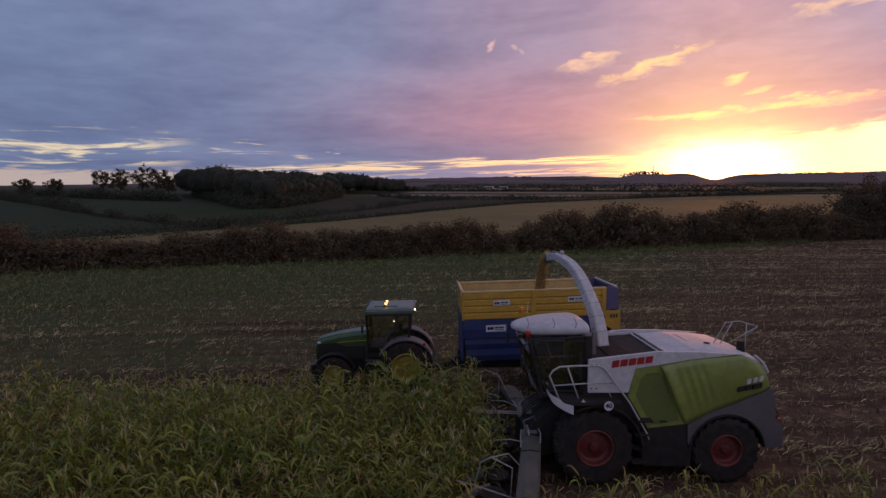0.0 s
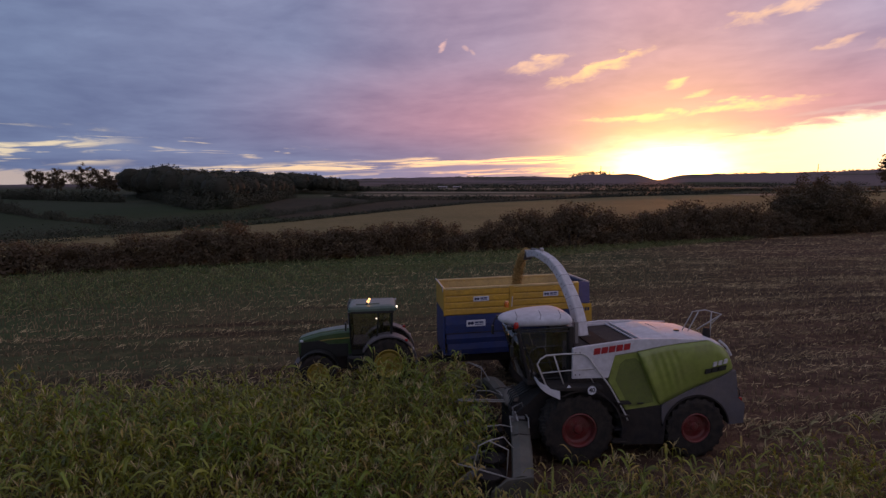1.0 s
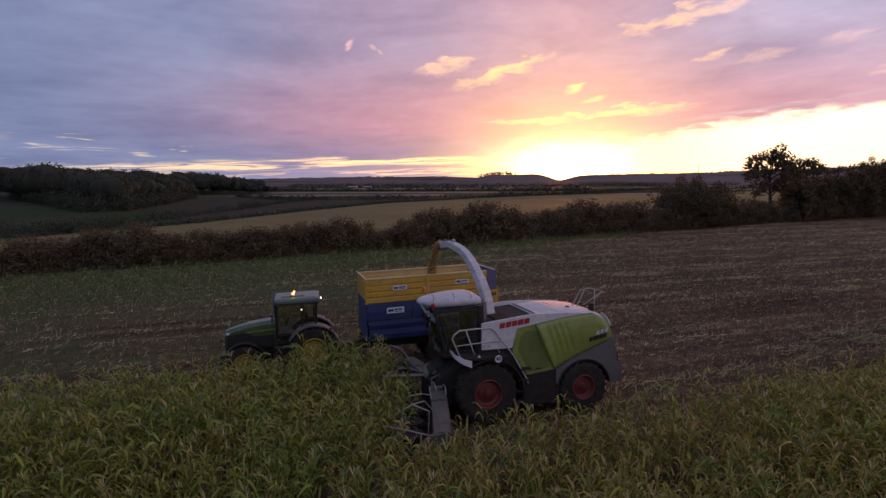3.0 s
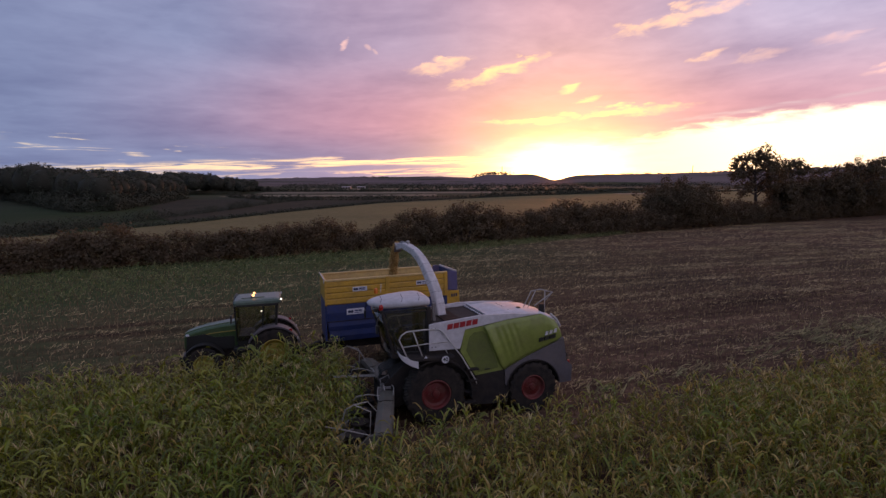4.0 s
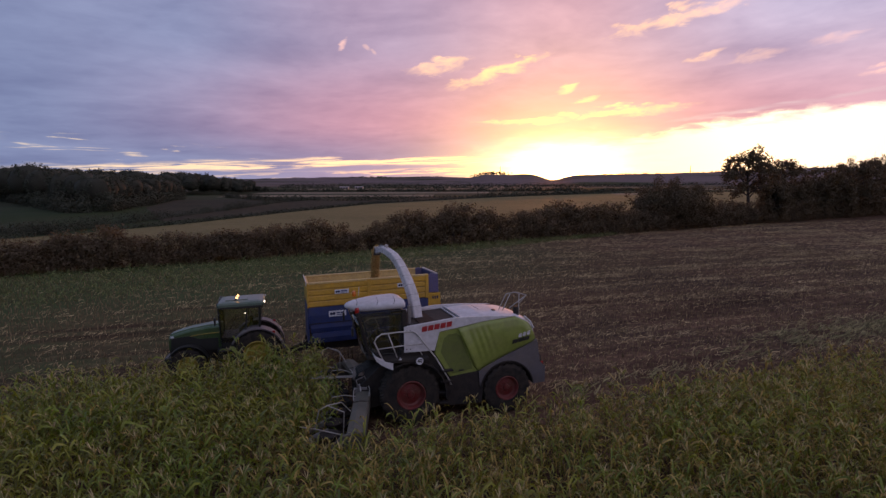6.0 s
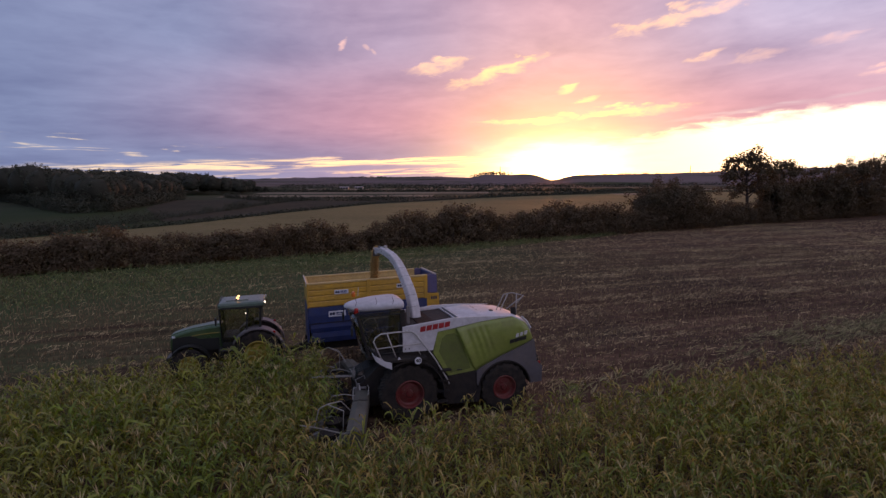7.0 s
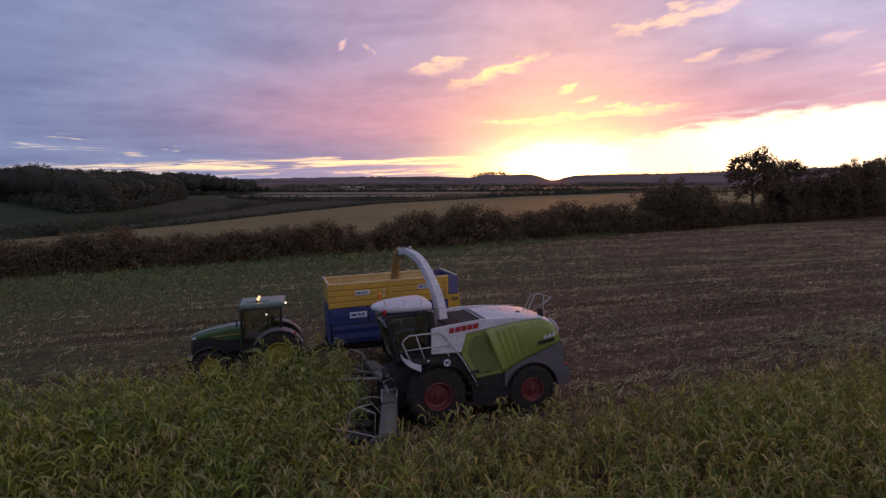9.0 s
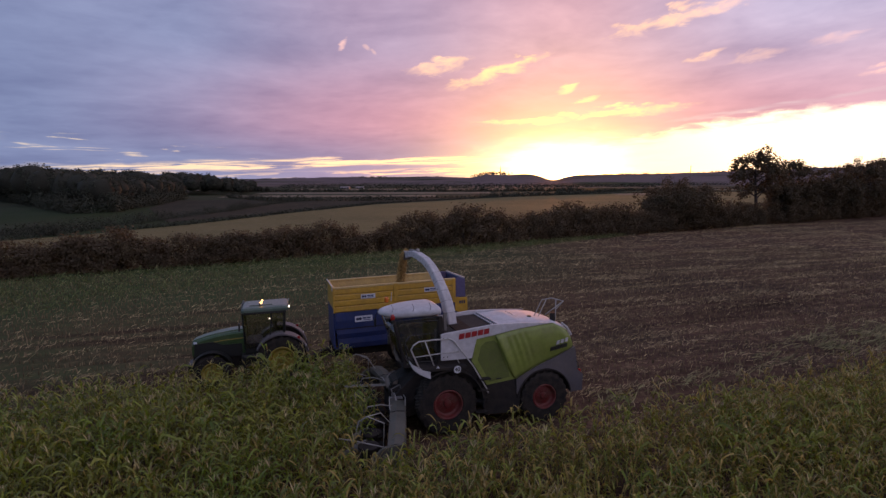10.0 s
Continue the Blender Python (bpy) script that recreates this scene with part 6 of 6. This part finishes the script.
def build_wood(name, area, count, h0, h1, seed, label, size, per, clusters, taper=1.0):
    """A wood: crowns side by side, as uncounted foliage; area gives the plan corners left-near, right-near, right-far, left-far."""
    r = np.random.default_rng(seed)
    vs, fs, off = [], [], 0
    bm = bmesh.new()
    bmesh.ops.create_icosphere(bm, subdivisions=2, radius=1.0)
    ball, tris = np.array([tuple(q.co) for q in bm.verts]), np.array([[q.index for q in g.verts] for g in bm.faces])
    bm.free()
    inner, inner_f = [], []
    for _ in range(count):
        s, t = r.random(), r.random()
        near = np.array(area[0]) * (1 - s) + np.array(area[1]) * s
        far = np.array(area[3]) * (1 - s) + np.array(area[2]) * s
        p = near * (1 - t) + far * t
        x, y = uv(*p)
        h = (h0 + (h1 - h0) * s ** taper) * (0.82 + 0.30 * r.random())
        w = h * (0.34 + 0.12 * r.random())
        cs = []
        for _ in range(clusters):
            q = r.normal(0, 1, 3)
            q /= np.linalg.norm(q)
            q *= 0.82 + 0.24 * r.random()
            cs.append((x + q[0] * w, y + q[1] * w, h * 0.62 + q[2] * h * 0.36))
        v, f = leaf_cloud(r, cs, per, h * 0.055, size)
        # solid cores fill the crowns, coloured darker for the shade between leaves
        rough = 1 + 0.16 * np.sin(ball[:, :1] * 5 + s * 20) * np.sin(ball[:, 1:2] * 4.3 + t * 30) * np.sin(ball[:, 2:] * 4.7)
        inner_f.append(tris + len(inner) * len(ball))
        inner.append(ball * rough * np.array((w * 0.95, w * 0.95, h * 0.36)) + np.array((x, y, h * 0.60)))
        vs.append(v), fs.append(f + off)
        off += len(v)
    raw(name, np.concatenate(vs), np.concatenate(fs), WOOD_LEAF, "stuff", label, "wood")
    raw(name + "_depth", np.concatenate(inner), np.concatenate(inner_f), WOOD_SHADE, "stuff", "solid core, coloured darker as inner shade, of the " + name.replace("_", " "), "wood", True)


build_wood("near_wood", [(-118, 162), (-84, 132), (-112, 236), (-176, 262)], 120, 11.0, 8.2, 21, "dark dense wood of broadleaf trees on the hillside", 0.25, 24, 40)
build_wood("wood_corner", [(-205, 236), (-112, 156), (-150, 230), (-240, 330)], 80, 12.6, 11.4, 24, "dark wood edge above the pasture", 0.25, 26, 36)
build_wood("far_wood", [(-205, 262), (-112, 300), (-160, 470), (-300, 420)], 150, 13.4, 7.6, 22, "dark wood running back along the hill", 0.40, 18, 30, 4.0)
build_wood("wood_tip", [(-130, 300), (-98, 322), (-150, 430), (-190, 420)], 70, 8.4, 3.8, 23, "low tapering end of the far wood", 0.45, 16, 30)
leafy_line("wood_edge", [(-176, 219), (-122, 164), (-100, 141), (-84, 125), (-80, 131), (-92, 173), (-110, 232)], 3.2, 1.2, "dark shrubby edge of the wood", 2.4, 0.20, 44, category="shrubs")
# thin row of trees beyond the pasture, beside the wood
for k, (u, v, h, sp) in enumerate(((-176, 196, 13.0, 4.2), (-186, 198, 13.6, 4.4), (-196, 196, 12.6, 4.2), (-206, 198, 12.0, 4.2), (-252, 214, 8.5, 3.6), (-272, 214, 8.2, 3.4), (-158, 182, 9.5, 2.6))):
    build_tree("pasture_tree", 80 + k, h, sp, pose(*uv(u, v), 0), "leafy tree in the row beyond the pasture", "pasture trees", low=0.34, clusters=80, per=40, size=0.24)

# pale farm sheds in the vale
SHED_WALL = surface("pale_sheeting", rgb(0.27, 0.255, 0.255), rgb(0.21, 0.20, 0.20), rough=0.6, scale=0.4, bump=0.0)
SHED_ROOF = surface("fibre_cement", rgb(0.30, 0.28, 0.28), rgb(0.24, 0.22, 0.22), rough=0.8, scale=0.5, bump=0.1)


def build_shed(u, v, length, width, eave, turn):
    x, y = uv(u, v)
    t = thing("farm_shed", pose(x, y, 0, 0, 0, turn - 16.63), "long pale farm shed in the distant vale", "shed", "farm sheds")
    h = width / 2
    part("wall", prism(bmesh.new(), [(-h, -0.2), (h, -0.2), (h, eave), (0, eave + 0.7), (-h, eave)], -length / 2, length / 2, 0.0, "x"), SHED_WALL, t)
    for q in (-1, 1):
        part("roof", prism(bmesh.new(), [(q * (h + 0.4), eave - 0.08), (0, eave + 0.76), (0, eave + 0.90), (q * (h + 0.4), eave + 0.08)], -length / 2 - 0.5, length / 2 + 0.5, 0.0, "x"), SHED_ROOF, t)
    for q in (-0.3, 0.0, 0.3):
        part("door", box(bmesh.new(), (q * length, -h - 0.04, 0.6), (1.6, 0.08, 1.3)), DARK, t)


for spot in ((-103, 578, 9, 6, 1.4, 4), (-88, 582, 8, 6, 1.4, 2)):
    build_shed(*spot)

# skyline: a clump with a mast, and a lone pylon
MAST = surface("mast_steel", rgb(0.05, 0.05, 0.055), rough=0.7, scale=0.2, bump=0.0)


def skyline(az, r):
    x, y = r * math.sin(radians(az)), r * math.cos(radians(az))
    return x, y, land(x, y)


def build_mast(az, r, h, label):
    x, y, z = skyline(az, r)
    t = thing("radio_mast", pose(x, y, z), label, "mast")
    part("mast_pole", tube(bmesh.new(), [(0, 0, -1), (0, 0, h)], [2.0, 1.1], 6), MAST, t)
    for q in (0.72, 0.9):
        part("cross_arm", box(bmesh.new(), (0, 0, h * q), (7, 0.9, 0.9), 0.1), MAST, t)


build_mast(22.6, 2760, 40, "dark thin mast on the far ridge")
build_mast(40.9, 2760, 34, "thin pylon on the far ridge")
r_ = np.random.default_rng(9)
cs_ = []
for az_ in np.concatenate([np.linspace(19.9, 23.4, 26), np.linspace(-8, 17, 70), np.linspace(33, 60, 60)]):
    x_, y_, z_ = skyline(az_ + r_.normal(0, 0.15), 2740 + r_.normal(0, 25))
    tall = 13 if 19.8 < az_ < 23.5 else 2.5
    for _ in range(5):
        cs_.append((x_ + r_.normal(0, 6), y_ + r_.normal(0, 6), z_ + tall * r_.random()))
v_, f_ = leaf_cloud(r_, cs_, 10, 2.6, 2.2)
raw("ridge_trees", v_, f_, WOOD_LEAF, "stuff", "tiny dark trees along the far ridge", "trees")

# ---------------------------------------------------------------- stubble and litter
STRAW = surface("maize_straw", rgb(0.50, 0.40, 0.225), rgb(0.23, 0.175, 0.092), rough=0.7, scale=0.5, bump=0.0, through_light=0.2, spread=0.8, spec=0.2)
STUB = surface("stub_stalk", rgb(0.20, 0.145, 0.080), rgb(0.14, 0.10, 0.055), rough=0.85, scale=0.5, bump=0.0, spread=0.5, spec=0.15)
GREENLITTER = surface("green_litter", rgb(0.105, 0.150, 0.055), rgb(0.19, 0.19, 0.085), rough=0.8, scale=0.5, bump=0.0, through_light=0.25, spread=0.5, spec=0.2)


BANK = surface("trampled_leaf", rgb(0.27, 0.235, 0.12), rgb(0.17, 0.165, 0.075), rough=0.8, scale=0.7, bump=0.0, through_light=0.25, spread=0.6, spec=0.25)


def blade(r, length, width, curl, prop=0.45):
    """A dry leaf or stalk lying on the ground, one end often propped up."""
    v, tilt, side = [], curl * (0.3 + 2.2 * r.random()) + (length * r.uniform(0.2, 0.7) if r.random() < prop else 0.0), r.normal(0, 0.2)
    for i in range(3):
        q = i / 2
        w = width * (0.6 + 1.3 * q * (1 - q))
        z = 0.015 + curl * 4 * q * (1 - q) + tilt * q
        v += [((q - 0.5) * length, side * length * q * (1 - q) * 2 - w, z), ((q - 0.5) * length, side * length * q * (1 - q) * 2 + w, z + width * 0.8)]
    return np.array(v), np.array([(0, 1, 3, 2), (2, 3, 5, 4)])


def stump(r):
    h, w = 0.10 + 0.09 * r.random(), 0.014
    l = r.normal(0, 0.03, 2)
    v = [(-w, -w, 0), (w, -w, 0), (w, w, 0), (-w, w, 0), (-w + l[0], -w + l[1], h), (w + l[0], -w + l[1], h), (w + l[0], w + l[1], h), (-w + l[0], w + l[1], h)]
    return np.array(v), np.array([(0, 1, 5, 4), (1, 2, 6, 5), (2, 3, 7, 6), (3, 0, 4, 7), (4, 5, 6, 7)])


def on_stubble(x, y):
    ahead = (x + 4) * math.sin(VIEW) + (y + 14.5) * math.cos(VIEW)
    right = (x + 4) * math.cos(VIEW) - (y + 14.5) * math.sin(VIEW)
    crop = (y < crop_end(x) + 0.2) & (x < CUT_X + 0.3) | (y < crop_edge(x) + 0.25)
    return ~crop & (ahead < hedge_v(right) - 0.8)


def build_litter():
    r = np.random.default_rng(31)
    blades = [blade(r, 0.09 + 0.22 * r.random(), 0.005 + 0.008 * r.random(), 0.006 + 0.022 * r.random()) for _ in range(14)]
    n = 640000
    x = np.concatenate([r.uniform(-55, 75, n), r.uniform(60, 128, n // 4)])
    y = np.concatenate([-3 + 62 * r.random(n) ** 1.35, 2 + 58 * r.random(n // 4)])
    n = len(x)
    # litter gathers in lanes along the rows and thins out between
    bow = y - 0.02 * x + 0.25 * np.sin(x * 0.21)
    lane = (0.5 + 0.5 * np.sin(bow * 2 * math.pi / 1.5)) * (0.40 + 0.60 * np.sin(bow * 0.61 + 0.7 * np.sin(x * 0.06)) ** 2)
    # raked lines of straw
    rake = np.zeros(n)
    for at, wide, start in ((12.6, 0.5, 4), (13.8, 0.4, 14), (21.2, 0.55, 12), (22.8, 0.5, 22), (25.6, 0.6, 34), (17.4, 0.35, 0), (31.0, 0.6, 10)):
        rake += np.exp(-((y - at - 0.035 * (x - 20) - 0.3 * np.sin(x * 0.4 + at)) / wide) ** 2) * (x > start) * (0.5 + 0.5 * np.sin(x * 0.7 + at * 3 + np.sin(x * 0.23)))
    patch = np.sin(x * 0.31 + 1.3 * np.sin(y * 0.23)) * np.sin(y * 0.47 + 0.9 * np.sin(x * 0.17))
    fresh = np.where((x > 2.5) & (y > -1.8) & (y < 1.4), 0.3, 1.0)
    green = np.maximum(np.interp((x + 4) * math.cos(VIEW) - (y + 14.5) * math.sin(VIEW), [-30, 2], [0.12, 1.0]), np.interp(y + 0.25 * np.minimum(x + 4, 0), [11, 17], [1.0, 0.0]))
    keep = on_stubble(x, y) & (r.random(n) < green * fresh * (0.05 + 0.70 * lane ** 2.2 + 0.12 * patch * lane + 1.15 * rake))
    x, y = x[keep], y[keep]
    k = len(x)
    grow = 0.65 + 0.5 * r.random(k) + np.clip(y, 0, 60) * 0.008
    v, f = scatter(blades, np.stack([x, y, 0.02 + dip(y)], 1), r.normal(0, 0.8, k) + (r.random(k) < 0.4) * 1.5, grow, r.integers(0, 14, k))
    raw("straw_litter", v, f, STRAW, "stuff", "pale dry maize leaves and stalks strewn on the soil", "straw")
    # a bank of trampled straw along the standing crop
    n = 22000
    x = 5.2 + 42 * r.random(n) ** 0.9
    mid = np.interp(x, [5, 9, 12, 18, 46], [0.6, 0.9, 2.0, 3.6, 6.2])
    y = mid + r.normal(0, 1, n) * np.interp(x, [5, 8.5, 12, 18, 46], [0.5, 0.5, 0.55, 0.75, 1.1])
    clump = np.sin(x * 1.15 + 1.6 * np.sin(y * 1.7)) * np.sin(y * 2.3 + 1.4 * np.sin(x * 0.8)) + 0.5 * np.sin(x * 3.1 + y * 2.2)
    keep = on_stubble(x, y) & (r.random(n) < np.clip(0.16 + 0.36 * clump, 0.05, 0.6) * np.interp(x, [6, 14, 22], [0.30, 0.25, 0.75]))
    x, y = x[keep], y[keep]
    k = len(x)
    v, f = scatter([blade(r, 0.12 + 0.26 * r.random(), 0.010 + 0.012 * r.random(), 0.01 + 0.02 * r.random(), 0.30) for _ in range(14)], np.stack([x, y, 0.02 + 0.10 * r.random(k)], 1), r.normal(0, 0.9, k), 0.8 + 0.6 * r.random(k), r.integers(0, 14, k))
    raw("trampled_straw", v, f, BANK, "stuff", "bank of trampled pale straw beside the standing maize", "straw")
    stumps = [stump(r) for _ in range(6)]
    gx, gy = np.meshgrid(np.arange(-34, 52, 0.17), np.arange(-1.9, 33, 0.75))
    x, y = (gx + r.normal(0, 0.04, gx.shape)).ravel(), (gy + r.normal(0, 0.035, gx.shape)).ravel()
    keep = on_stubble(x, y) & (r.random(len(x)) < 0.85)
    x, y = x[keep], y[keep]
    k = len(x)
    v, f = scatter(stumps, np.stack([x, y, dip(y)], 1), r.random(k) * 6.28, 0.8 + 0.5 * r.random(k), r.integers(0, 6, k))
    raw("maize_stubble", v, f, STUB, "stuff", "short cut maize stubs in rows", "stubble")
    # weeds near the hedge
    n2 = 26000
    u = -62 + 86 * r.random(n2) ** 1.4
    q = r.random(n2) ** 1.2 * np.interp(u, [-62, -20, 4, 24], [24, 15, 5, 1.0])
    w = hedge_v(u) - 0.8 - q
    wx, wy = -4.0 + u * math.cos(VIEW) + w * math.sin(VIEW), -14.5 - u * math.sin(VIEW) + w * math.cos(VIEW)
    x, y = wx, wy
    keep = on_stubble(x, y)
    x, y = x[keep], y[keep]
    k = len(x)
    v, f = scatter([blade(r, 0.24 + 0.28 * r.random(), 0.013, 0.02 + 0.09 * r.random()) for _ in range(10)], np.stack([x, y, 0.03 + dip(y)], 1), r.random(k) * 6.28, 0.8 + 0.7 * r.random(k), r.integers(0, 10, k))
    raw("green_litter", v, f, GREENLITTER, "stuff", "flattened green maize leaves and weeds on the stubble", "litter")


build_litter()
